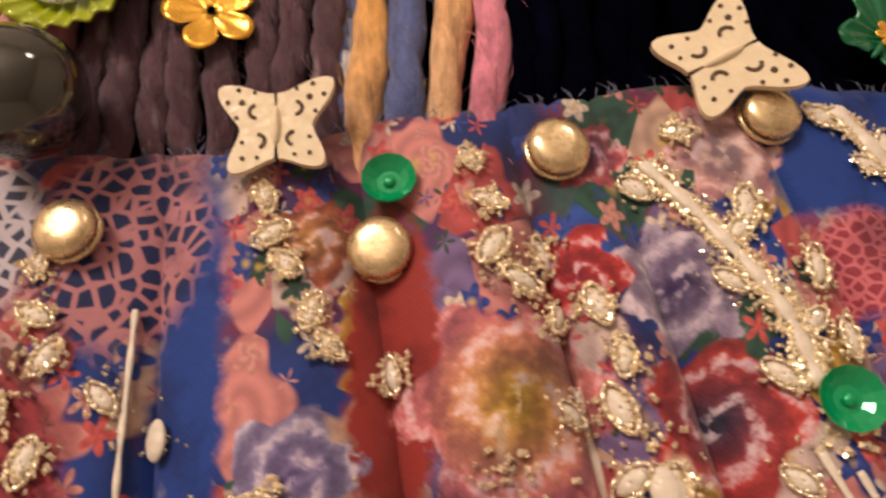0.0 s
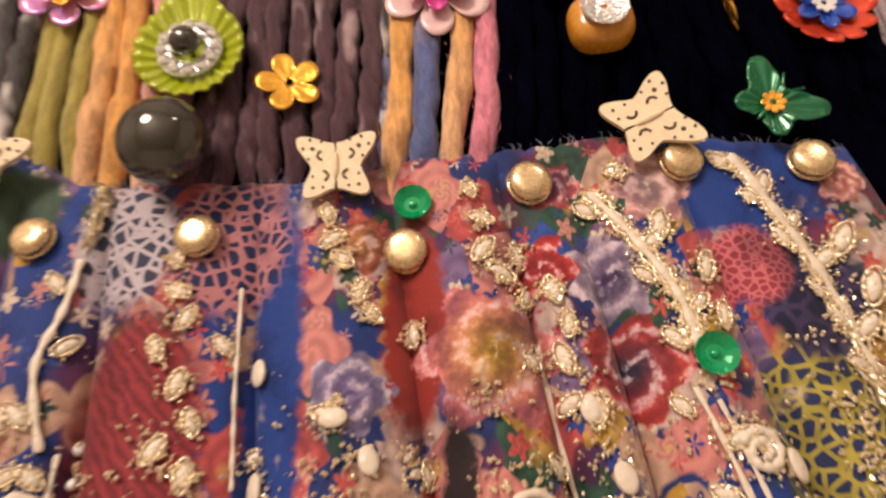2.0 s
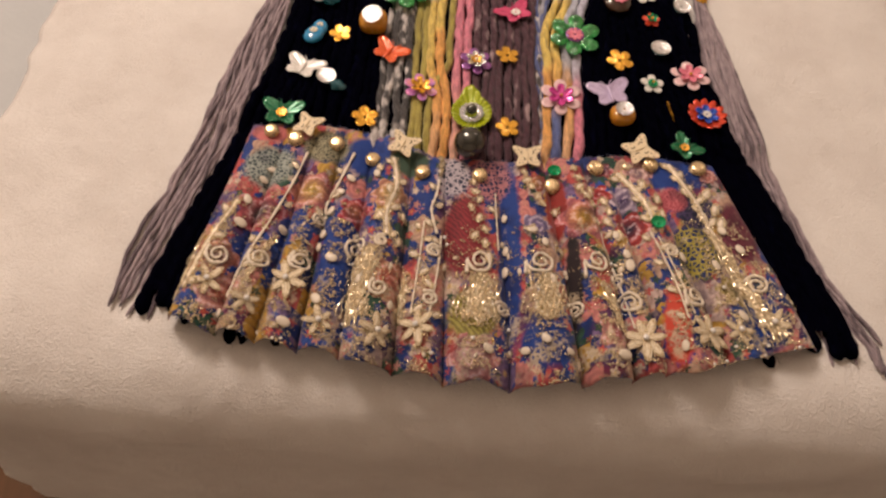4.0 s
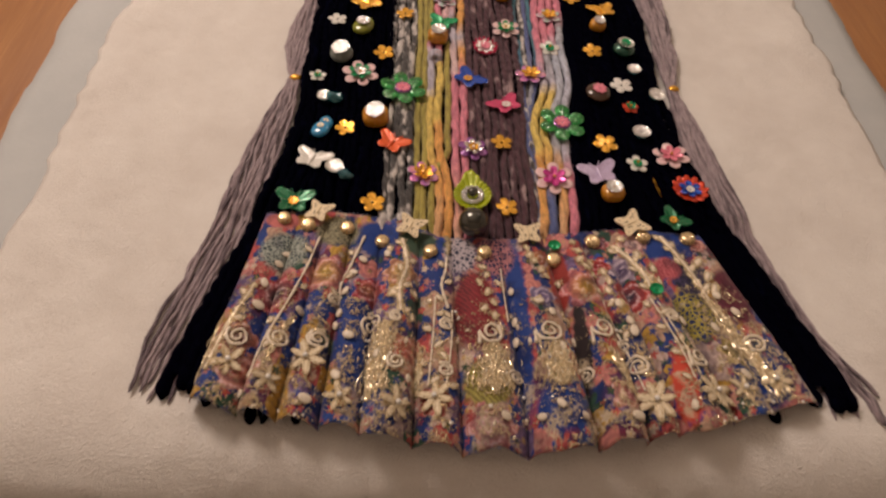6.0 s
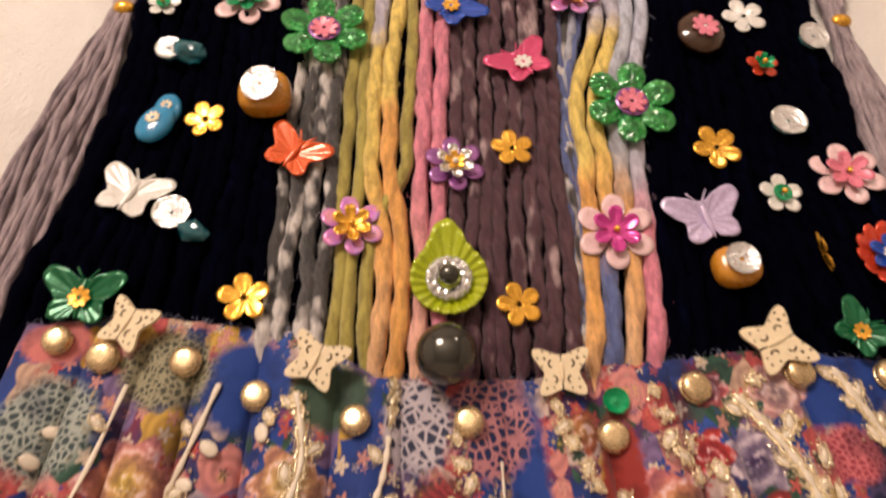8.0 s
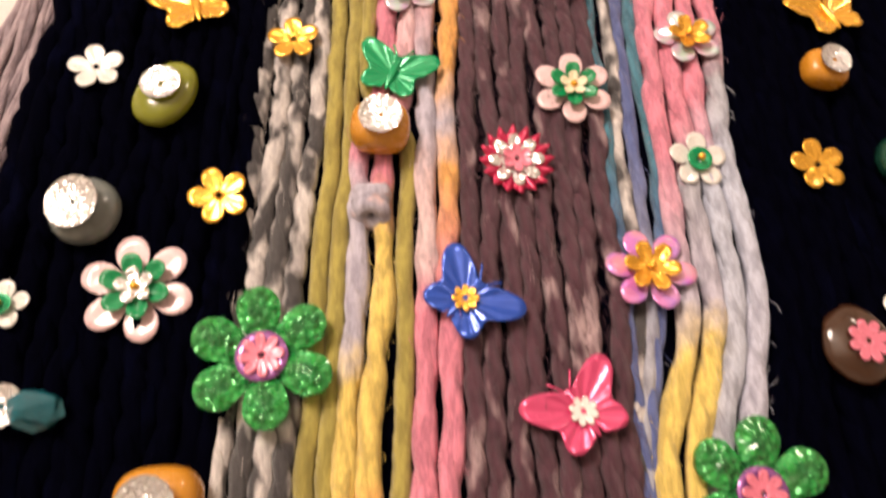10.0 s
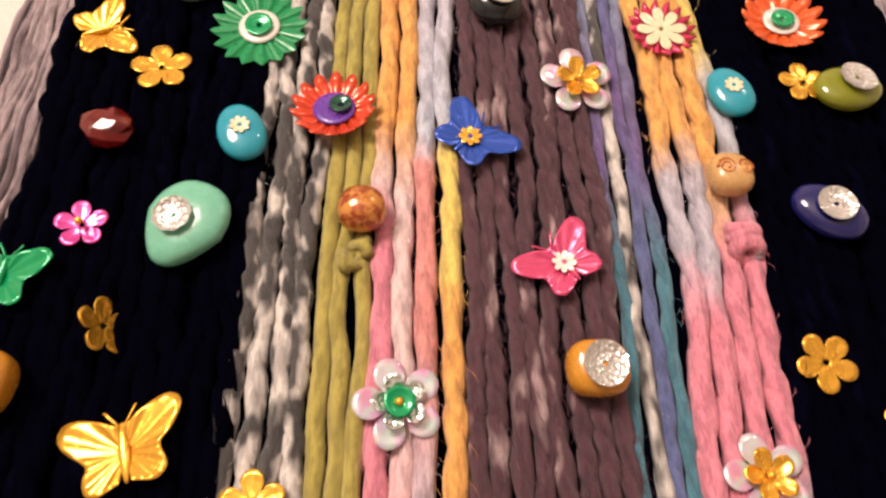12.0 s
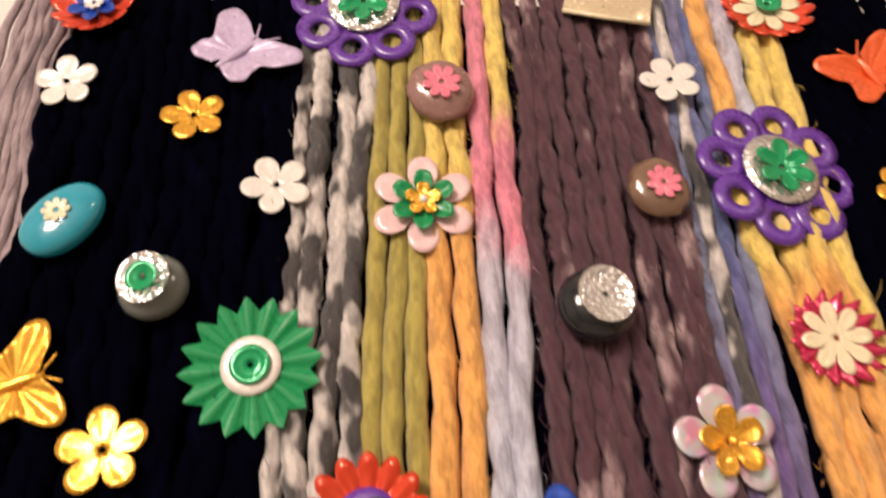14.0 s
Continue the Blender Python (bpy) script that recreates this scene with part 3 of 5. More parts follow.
EDGES = {
    -1: (((0.28, 0.118), (0.2, 0.115), (0.15, 0.119), (0.118, 0.122), (0.056, 0.124), (-0.013, 0.134), (-0.05, 0.140), (-0.094, 0.150)),
         ((0.28, 0.132), (0.2, 0.128), (0.15, 0.134), (0.118, 0.1265), (0.056, 0.143), (-0.013, 0.154), (-0.05, 0.164), (-0.094, 0.172), (-0.11, 0.176))),
    1: (((0.28, 0.116), (0.2, 0.119), (0.15, 0.119), (0.121, 0.121), (0.078, 0.117), (-0.001, 0.128), (-0.06, 0.144), (-0.095, 0.153)),
        ((0.28, 0.130), (0.2, 0.135), (0.15, 0.131), (0.121, 0.125), (0.078, 0.133), (-0.001, 0.145), (-0.06, 0.157), (-0.095, 0.178))),
}

# thin mauve-grey threads along both edges, gathered by a gold bead and loose below it
for side in (-1, 1):
    for i in range(24):
        f = (i * 7 % 24) / 23

        def loose(x0, y, f=f, side=side, i=i):
            inner, outer = EDGES[side]
            x = along(inner, y) * (1 - f) + along(outer, y) * f
            x += 0.0014 * math.sin(i * 2.1 + y * 42) * (1 - math.exp(-((y - 0.12) / 0.03) ** 2))
            return side * x - x0

        strand("mauve", "thin mauve-grey edge thread of the hanging", "mauve edge threads", side * 0.12, 0.0010, (-0.072 - 0.038 * rand.random()), loose, 130 + i + 40 * (side > 0), twist=700.0, lobes=0.05, wave=0.0034, lift=0.0003 + 0.0008 * (i % 3), fuzz=70, fuzz_len=0.003)


# ---- the pleated skirt
def table_of(pairs, u):
    for (a, p), (b, q) in zip(pairs, pairs[1:]):
        if u <= b:
            return p + (q - p) * smooth((u - a) / (b - a))
    return pairs[-1][1]


WAIST = ((0, 0.004), (0.13, 0.0065), (0.29, 0.0035), (0.41, -0.009), (0.58, -0.0085), (0.66, -0.004), (0.83, 0.0005), (1, -0.002))
HEM = ((0, -0.104), (0.08, -0.110), (0.2, -0.1145), (0.34, -0.122), (0.46, -0.1255), (0.55, -0.1255), (0.66, -0.122), (0.79, -0.115), (0.9, -0.107), (1, -0.0995))
FOLDS = (0.0, 0.08, 0.142, 0.2, 0.265, 0.35, 0.42, 0.53, 0.63, 0.715, 0.764, 0.85, 0.925, 1.0)
DEPTH = (0.75, 0.85, 0.8, 0.7, 1.1, 0.75, 0.85, 1.05, 1.1, 0.75, 0.8, 0.6, 0.5)
PLEATS = len(DEPTH)


def fold_height(u, v):
    u = min(max(u, 0.0), 0.9999)
    k = max(i for i in range(PLEATS) if FOLDS[i] <= u)
    w = (u - FOLDS[k]) / (FOLDS[k + 1] - FOLDS[k])
    w = w ** (0.8 + 0.5 * ((k * 0.37) % 1))
    crease = 0.0007 * noise.noise(Vector((u * 85, v * 2.5, 8))) * v
    return (math.sin(math.pi * min(max(w, 0), 1)) ** 0.55) * DEPTH[k] * (0.0010 + 0.0128 * v ** 0.75) + crease


def skirt_at(u, v):
    """The place on the skirt's face: u across, v from waist to hem."""
    x = (-0.1245 + 0.236 * u) * (1 - v) + (-0.1435 + 0.288 * u) * v
    x += 0.0012 * v * math.sin(u * 31 + 1)
    y = table_of(WAIST, u) * (1 - v) + table_of(HEM, u) * v
    y += 0.0024 * v ** 6 * noise.noise(Vector((u * 22, 3, 1))) + 0.0008 * noise.noise(Vector((u * 60, v * 3, 0)))
    z = 0.0030 + 0.0006 * noise.noise(Vector((u * 30, v * 6, 4))) + fold_height(u, v) - 0.0016 * v ** 5 - fall(y)
    return Vector((x, y, z))


def on_cloth(x, y):
    """u and v of the place on the skirt over (x, y), in millimetres."""
    x, y, u, v = x / 1000, y / 1000, 0.5, 0.5
    for _ in range(12):
        top = table_of(WAIST, u)
        v = min(max((top - y) / (top - table_of(HEM, u)), 0.0), 0.995)
        u = min(max((x + 0.1245 * (1 - v) + 0.1435 * v) / (0.236 * (1 - v) + 0.288 * v), 0.003), 0.997)
    return u, v


def print_material(name, low, high):
    """Cotton print: dense small flowers on blue, larger roses, leaf and net patches where this length of the cloth
    shows them, with fold shade painted in.
    """
    n = Nodes(name)
    x, y, _ = n.xyz()
    warp = n.math("MULTIPLY_ADD", n.noise(n.coord, 380, 3), 0.0036, -0.0018)
    flat = n.tree.nodes.new("ShaderNodeCombineXYZ")
    n.feed(flat.inputs[0], x), n.feed(flat.inputs[1], n.math("MULTIPLY", y, 0.8))
    ground = n.ramp(n.noise(flat.outputs[0], 26, 2), [(0.42, (0.012, 0.048, 0.26)), (0.54, (0.012, 0.025, 0.12)), (0.62, (0.17, 0.025, 0.06)), (0.7, (0.05, 0.09, 0.08))])
    for scale, cover, palette in (
        (100, 0.62, [(0.0, (0.50, 0.09, 0.09)), (0.11, (0.03, 0.08, 0.34)), (0.2, (0.62, 0.24, 0.22)), (0.34, (0.55, 0.36, 0.26)), (0.5, (0.20, 0.13, 0.28)), (0.62, (0.03, 0.09, 0.06)), (0.74, (0.55, 0.33, 0.06)), (0.86, (0.6, 0.45, 0.4))]),
        (235, 0.40, [(0.0, (0.62, 0.28, 0.24)), (0.25, (0.03, 0.07, 0.045)), (0.4, (0.58, 0.10, 0.09)), (0.6, (0.68, 0.56, 0.44)), (0.8, (0.03, 0.06, 0.28))]),
    ):
        cells = n.voronoi(flat.outputs[0], scale)
        off = n.tree.nodes.new("ShaderNodeVectorMath")
        off.operation = "SUBTRACT"
        scaled = n.tree.nodes.new("ShaderNodeVectorMath")
        scaled.operation = "SCALE"
        n.feed(scaled.inputs[0], flat.outputs[0])
        scaled.inputs["Scale"].default_value = 1.0
        n.feed(off.inputs[0], scaled.outputs[0]), n.feed(off.inputs[1], cells.outputs["Position"])
        ox, oy, _ = n.xyz(off.outputs[0])
        angle = n.math("ARCTAN2", oy, ox)
        rim = n.math("MULTIPLY_ADD", n.math("COSINE", n.math("MULTIPLY", angle, 5.0)), 0.11, cover)
        inside = n.math("SUBTRACT", rim, cells.outputs["Distance"])
        pick = n.tree.nodes.new("ShaderNodeSeparateColor")
        n.feed(pick.inputs[0], cells.outputs["Color"])
        tint = n.ramp(pick.outputs[0], palette, "CONSTANT")
        swirl = n.math("SINE", n.math("MULTIPLY_ADD", cells.outputs["Distance"], 26.0, n.math("MULTIPLY", angle, 3.0)))
        tint = n.mix(n.math("MULTIPLY_ADD", swirl, 0.22, 0.24), tint, n.mix(1.0, tint, (0.35, 0.28, 0.32), "MULTIPLY"))
        tint = n.mix(n.ramp(cells.outputs["Distance"], [(0.0, 1.0), (0.16, 0.0)]), tint, (0.62, 0.42, 0.10))
        ground = n.mix(n.ramp(inside, [(0.0, 0.0), (0.06, 1.0)]), ground, tint)

    def patch(base, cx, cy, rx, ry, colour, soft=0.25, lines=0.0, net=0.0, net_colour=(0, 0, 0)):
        if not low < cx < high:
            return base
        dx = n.math("DIVIDE", n.math("ADD", n.math("SUBTRACT", x, cx), warp), rx)
        dy = n.math("DIVIDE", n.math("ADD", n.math("SUBTRACT", y, cy), warp), ry)
        far = n.math("SQRT", n.math("ADD", n.math("MULTIPLY", dx, dx), n.math("MULTIPLY", dy, dy)))
        shade = colour
        if lines:
            stripe = n.math("SINE", n.math("MULTIPLY", n.math("ADD", n.math("ADD", x, n.math("MULTIPLY", y, 0.8)), warp), lines))
            shade = n.mix(n.math("MULTIPLY_ADD", stripe, 0.4, 0.4), colour, n.mix(1.0, colour, (0.35, 0.3, 0.35), "MULTIPLY"))
        if net:
            gap = n.voronoi(n.coord, net, "DISTANCE_TO_EDGE").outputs["Distance"]
            shade = n.mix(n.ramp(gap, [(0.10, 0.0), (0.16, 1.0)]), colour, net_colour)
        return n.mix(n.ramp(far, [(1.0 - soft, 1.0), (1.0, 0.0)]), base, shade)

    def rose(base, cx, cy, r, count, outer, inner, turns=2.0):
        if not low < cx < high:
            return base
        dx, dy = n.math("ADD", n.math("SUBTRACT", x, cx), warp), n.math("ADD", n.math("SUBTRACT", y, cy), warp)
        far = n.math("DIVIDE", n.math("SQRT", n.math("ADD", n.math("MULTIPLY", dx, dx), n.math("MULTIPLY", dy, dy))), r)
        angle = n.math("ARCTAN2", dy, dx)
        rim = n.math("MULTIPLY_ADD", n.math("COSINE", n.math("MULTIPLY", angle, float(count))), 0.14, 0.86)
        curl = n.math("SINE", n.math("MULTIPLY_ADD", far, 13.0, n.math("MULTIPLY", angle, turns)))
        tint = n.mix(n.ramp(far, [(0.1, 0.0), (0.75, 1.0)]), inner, outer)
        folds = n.math("ADD", n.math("MULTIPLY", curl, 0.55), grain)
        tint = n.mix(n.ramp(n.math("MULTIPLY_ADD", folds, 0.5, 0.5), [(0.30, 0.0), (0.78, 0.7)]), tint, n.mix(1.0, tint, (0.24, 0.18, 0.34), "MULTIPLY"))
        tint = n.mix(n.ramp(n.math("MULTIPLY", folds, -1.0), [(0.25, 0.0), (0.8, 0.6)]), tint, (0.86, 0.70, 0.74))
        return n.mix(n.ramp(n.math("SUBTRACT", rim, far), [(0.0, 0.0), (0.06, 1.0)]), base, tint)

    grain = n.math("MULTIPLY_ADD", n.noise(n.coord, 620, 3), 2.4, -1.2)
    blue, navy = (0.010, 0.042, 0.23), (0.010, 0.017, 0.075)
    c = ground
    c = patch(c, 0.0065, -0.062, 0.0058, 0.06, blue)
    c = patch(c, 0.088, -0.008, 0.017, 0.015, blue)
    c = patch(c, -0.064, -0.012, 0.014, 0.014, blue)
    c = patch(c, -0.072, -0.07, 0.010, 0.035, blue)
    c = patch(c, 0.118, -0.09, 0.016, 0.016, blue)
    c = patch(c, 0.022, -0.108, 0.013, 0.012, blue)
    c = patch(c, 0.062, -0.075, 0.007, 0.014, blue)
    c = patch(c, -0.003, -0.021, 0.012, 0.015, (0.44, 0.18, 0.20), net=420, net_colour=navy)
    c = patch(c, -0.021, -0.021, 0.010, 0.014, (0.48, 0.42, 0.46), net=380, net_colour=(0.03, 0.035, 0.07))
    c = patch(c, -0.0145, -0.056, 0.0125, 0.026, (0.28, 0.030, 0.040), lines=2600)
    c = patch(c, -0.111, -0.023, 0.014, 0.014, (0.34, 0.37, 0.33), net=520, net_colour=(0.04, 0.06, 0.065))
    c = patch(c, -0.085, -0.008, 0.013, 0.012, (0.30, 0.27, 0.17), net=600, net_colour=(0.06, 0.06, 0.04))
    c = patch(c, -0.043, -0.014, 0.011, 0.010, (0.05, 0.09, 0.06))
    c = patch(c, -0.115, -0.001, 0.010, 0.007, (0.55, 0.16, 0.15))
    c = patch(c, 0.096, -0.054, 0.013, 0.018, (0.42, 0.35, 0.06), net=360, net_colour=(0.02, 0.03, 0.10))
    c = patch(c, -0.010, -0.096, 0.013, 0.014, (0.36, 0.32, 0.08), lines=2400)
    c = patch(c, 0.118, -0.043, 0.011, 0.02, (0.16, 0.025, 0.05), lines=2600)
    c = patch(c, 0.029, -0.036, 0.006, 0.022, (0.28, 0.028, 0.022))
    # not print: the shade of a deep fold valley, painted as a near-black strip
    c = patch(c, 0.036, -0.075, 0.0035, 0.03, (0.02, 0.012, 0.015))
    c = patch(c, 0.0805, -0.096, 0.006, 0.020, (0.58, 0.07, 0.04))
    c = patch(c, 0.098, -0.033, 0.012, 0.012, (0.05, 0.035, 0.10), net=260, net_colour=(0.012, 0.014, 0.05))
    c = rose(c, 0.042, -0.042, 0.0135, 6, (0.68, 0.20, 0.20), (0.55, 0.33, 0.04))
    c = rose(c, 0.019, -0.048, 0.0075, 5, (0.33, 0.28, 0.42), (0.2, 0.15, 0.3))
    c = rose(c, 0.0632, -0.0283, 0.009, 7, (0.52, 0.42, 0.5), (0.1, 0.06, 0.16))
    c = patch(c, 0.0875, -0.0265, 0.0082, 0.0082, (0.58, 0.15, 0.17), net=700, net_colour=(0.30, 0.04, 0.06))
    c = rose(c, 0.0646, -0.0445, 0.01, 5, (0.55, 0.06, 0.05), (0.04, 0.03, 0.06))
    c = rose(c, 0.072, -0.011, 0.0085, 6, (0.66, 0.34, 0.3), (0.7, 0.5, 0.42))
    c = rose(c, 0.054, -0.0105, 0.006, 6, (0.58, 0.12, 0.12), (0.2, 0.08, 0.16))
    c = rose(c, 0.051, -0.027, 0.007, 5, (0.55, 0.05, 0.045), (0.35, 0.02, 0.03))
    c = rose(c, 0.108, -0.01, 0.0055, 5, (0.66, 0.3, 0.22), (0.6, 0.2, 0.15))
    c = rose(c, -0.089, -0.036, 0.0125, 6, (0.6, 0.22, 0.2), (0.62, 0.42, 0.08))
    c = rose(c, -0.111, -0.05, 0.0135, 5, (0.55, 0.09, 0.1), (0.1, 0.08, 0.08))
    c = rose(c, -0.067, -0.046, 0.009, 5, (0.52, 0.05, 0.07), (0.5, 0.2, 0.1))
    c = rose(c, -0.051, -0.036, 0.01, 6, (0.6, 0.28, 0.16), (0.6, 0.42, 0.12))
    c = rose(c, -0.009, -0.116, 0.012, 6, (0.64, 0.26, 0.24), (0.68, 0.45, 0.38))
    c = rose(c, -0.126, -0.075, 0.011, 5, (0.62, 0.22, 0.12), (0.62, 0.42, 0.3))
    c = rose(c, -0.122, -0.092, 0.011, 6, (0.64, 0.34, 0.28), (0.6, 0.2, 0.14))
    c = rose(c, -0.048, -0.083, 0.012, 6, (0.62, 0.3, 0.18), (0.6, 0.16, 0.1))
    c = rose(c, 0.109, -0.075, 0.009, 6, (0.5, 0.4, 0.12), (0.3, 0.24, 0.06))
    c = rose(c, -0.034, -0.105, 0.009, 5, (0.55, 0.12, 0.09), (0.3, 0.05, 0.05))
    c = rose(c, 0.052, -0.102, 0.009, 5, (0.6, 0.3, 0.22), (0.4, 0.1, 0.1))
    c = rose(c, 0.02, -0.022, 0.006, 5, (0.45, 0.12, 0.05), (0.6, 0.3, 0.1))
    lace_cells = n.voronoi(n.coord, 420, "DISTANCE_TO_EDGE").outputs["Distance"]
    toward_hem = n.math("MULTIPLY_ADD", y, -4.2, 0.02)
    cover = n.math("ADD", n.noise(flat.outputs[0], 95, 3), n.math("MULTIPLY", toward_hem, 0.5))
    veil = n.math("MULTIPLY", n.ramp(cover, [(0.77, 0.0), (0.86, 0.8)]), n.ramp(lace_cells, [(0.12, 1.0), (0.24, 0.1)]))
    c = n.mix(veil, c, n.mix(n.noise(n.coord, 900, 2), (0.44, 0.32, 0.17), (0.80, 0.70, 0.54)))
    # uneven dark areas painted over the print to deepen the folds' shade
    painted_shade = n.noise(flat.outputs[0], 60, 4, 0.65)
    c = n.mix(n.ramp(painted_shade, [(0.50, 0.0), (0.62, 0.6)]), c, n.mix(1.0, c, (0.18, 0.18, 0.3), "MULTIPLY"))
    weave = n.math("MULTIPLY", n.math("SINE", n.math("MULTIPLY", x, 9000.0)), n.math("SINE", n.math("MULTIPLY", y, 9000.0)))
    c = n.mix(n.math("MULTIPLY", n.noise(n.coord, 1500, 2), 0.3), c, n.mix(1.0, c, (0.5, 0.5, 0.5), "MULTIPLY"))
    n.set(Base_Color=c, Roughness=0.7, Sheen_Weight=0.15, Specular_IOR_Level=0.25)
    return n.bump(n.math("ADD", n.math("MULTIPLY", weave, 0.05), n.noise(n.coord, 350, 3)), 0.35, 0.0006).mat


PRINTS = print_material("floral_printed_cotton", -0.2, 0.022), print_material("floral_printed_cotton_other_length", -0.016, 0.2)
skirt = thing("pleated_skirt", "pleated floral print skirt with gold lace across the hanging", "skirt", (0, 0, 0))
for k in range(PLEATS):
    bm = bmesh.new()
    across, along = 18, 48
    rows = []
    for face in (0.0, -0.0006):
        rows.append([[bm.verts.new(skirt_at(FOLDS[k] + (FOLDS[k + 1] - FOLDS[k]) * i / across, j / along) + Vector((0, 0, face))) for i in range(across + 1)] for j in range(along + 1)])
    for layer in rows:
        for j in range(along):
            for i in range(across):
                bm.faces.new((layer[j][i], layer[j][i + 1], layer[j + 1][i + 1], layer[j + 1][i]))
    for i in range(across):
        for j in (0, along):
            bm.faces.new((rows[0][j][i], rows[0][j][i + 1], rows[1][j][i + 1], rows[1][j][i]))
    part("pleat", bm, PRINTS[k > 6], skirt)

# frayed threads along the waist and the hem
fray = bmesh.new()
fray_rng = random.Random(5)
for _ in range(380):
    u = fray_rng.random()
    top_edge = fray_rng.random() < 0.6
    p = skirt_at(u, 0.0 if top_edge else 1.0)
    out = Vector((fray_rng.uniform(-1.6, 1.6), 1 if top_edge else -1, fray_rng.uniform(-0.1, 0.3))) * fray_rng.uniform(0.0006, 0.0019)
    w = Vector((0.00008, 0, 0))
    bend = Vector((fray_rng.uniform(-1, 1), 0, fray_rng.uniform(0, 1))) * 0.0007
    a, b, c, d, e = [fray.verts.new(q) for q in (p - w, p + w, p + out * 0.5 + bend + w, p + out * 0.5 + bend - w, p + out)]
    fray.faces.new((a, b, c, d)), fray.faces.new((d, c, e))
tagged(part("frayed_edge", fray, yarn_material("frayed_blue_thread", colour=(0.22, 0.25, 0.36)), skirt, "pale blue frayed threads"), kind="stuff")


def leaf_rim(length, a):
    return length / math.sqrt(math.cos(a) ** 2 + (2.0 * math.sin(a)) ** 2 + 0.25 * abs(math.sin(2 * a)))


def lace_leaf_mesh():
    return sheet(bmesh.new(), lambda a: leaf_rim(0.0024, a), lambda s, a: 0.0006 * (1 - s * s), 20, 4, 0.0001, 0.0003)


def lace_leaf_edge():
    pts = [Vector((leaf_rim(0.003, a) * math.sin(a), leaf_rim(0.003, a) * math.cos(a), 0.0002 + 0.0002 * math.sin(a * 9))) for a in [i * 2 * math.pi / 64 for i in range(65)]]
    return tube(pts, lambda t: 0.00030 + 0.00012 * math.sin(t * 230), 5)


def lace_petal_mesh(length, width):
    """A slim pointed petal that starts at the flower's middle."""
    bm = bmesh.new()
    sheet(bm, lambda a: length / 2 / math.sqrt(math.cos(a) ** 2 + (length / width * math.sin(a)) ** 2 + 0.3 * abs(math.sin(2 * a))), lambda s, a: 0.0003 * (1 - s * s) + 0.00012 * math.sin(a * 6) * s, 24, 4, 0.0001, 0.0002, move=(0, length * 0.5))
    return bm


LEAF = part("lace_leaf", lace_leaf_mesh(), "lace", skirt, "cream lace leaf edged with gold")
LEAF.location = skirt_at(0.5, 0.5) + Vector((0, 0, 0.0006))
RIM = part("leaf_edge", lace_leaf_edge(), "glitter", skirt, "glittering gold leaf edge")
RIM.location = LEAF.location
BEAD = part("pearl_bead", ball(0.0011, 0.0011, 0.0009), "white", skirt, "tiny white pearl bead")
BEAD.location = skirt_at(0.42, 0.4)
OVAL = part("lace_pad", ball(0.0017, 0.0025, 0.0007), "lace", skirt, "padded cream lace oval")
OVAL.location = skirt_at(0.6, 0.6)
PETAL = part("lace_petal", lace_petal_mesh(0.0092, 0.0036), "lily", skirt, "cream and gold lace petal")
PETAL.location = skirt_at(0.3, 0.85)


def lay(source, u, v, turn, lift=0.0004, scale=1.0):
    ob = source.copy()
    scene.collection.objects.link(ob)
    p = skirt_at(u, v)
    du, dv = skirt_at(min(u + 0.004, 1), v) - skirt_at(max(u - 0.004, 0), v), skirt_at(u, max(v - 0.02, 0)) - skirt_at(u, min(v + 0.02, 1))
    normal = du.cross(dv).normalized()
    axis_x = du.normalized()
    axis_y = normal.cross(axis_x)
    m = Matrix((axis_x, axis_y, normal)).transposed().to_4x4()
    ob.matrix_local = Matrix.Translation(p + normal * lift) @ m @ pose(0, 0, 0, 0, 0, turn) @ Matrix.Scale(scale, 4)
    return ob


def lace_path(points_uv, lift=0.0009):
    return [skirt_at(u, v) + Vector((0, 0, lift)) for u, v in points_uv]


lace_rng = random.Random(33)
glint_verts, glint_faces = [], []


def glint(u, v, size, lift=0.0008):
    p = skirt_at(min(max(u, 0.001), 0.999), min(max(v, 0.0), 1.0)) + Vector((0, 0, lift))
    a = Vector((lace_rng.uniform(-1, 1), lace_rng.uniform(-1, 1), lace_rng.uniform(-0.6, 0.6))).normalized() * size
    b = a.cross(Vector((lace_rng.uniform(-0.5, 0.5), lace_rng.uniform(-0.5, 0.5), 1))).normalized() * size * 0.7
    k = len(glint_verts)
    glint_verts.extend([p - a - b, p + a - b, p + a + b, p - a + b, p + Vector((0, 0, size))])
    glint_faces.extend([(k, k + 1, k + 4), (k + 1, k + 2, k + 4), (k + 2, k + 3, k + 4), (k + 3, k, k + 4)])


def dust(x, y, spread, count, low=0.00016, high=0.00050):
    """Gold glitter round a place on the skirt."""
    u, v = on_cloth(x, y)
    for _ in range(count):
        glint(u + lace_rng.gauss(0, spread) / 260, v + lace_rng.gauss(0, spread) / 118, lace_rng.uniform(low, high))


def through_points(points, count):
    """A smooth line through a few places, as (u, v)."""
    out = []
    for i in range(count + 1):
        f = i / count * (len(points) - 1)
        k = min(int(f), len(points) - 2)
        t = f - k
        p = [points[max(0, min(len(points) - 1, k + d))] for d in (-1, 0, 1, 2)]
        out.append(on_cloth(*[0.5 * (2 * b + (c - a) * t + (2 * a - 5 * b + 4 * c - d) * t * t + (3 * b - a - 3 * c + d) * t ** 3) for a, b, c, d in zip(*p)]))
    return out


def leaf(x, y, turn, size=1.0, glitter=40):
    place = (*on_cloth(x, y), turn, 0.0006, size)
    lay(LEAF, *place)
    lay(RIM, *place)
    if glitter:
        dust(x, y, 1.5 * size, glitter)


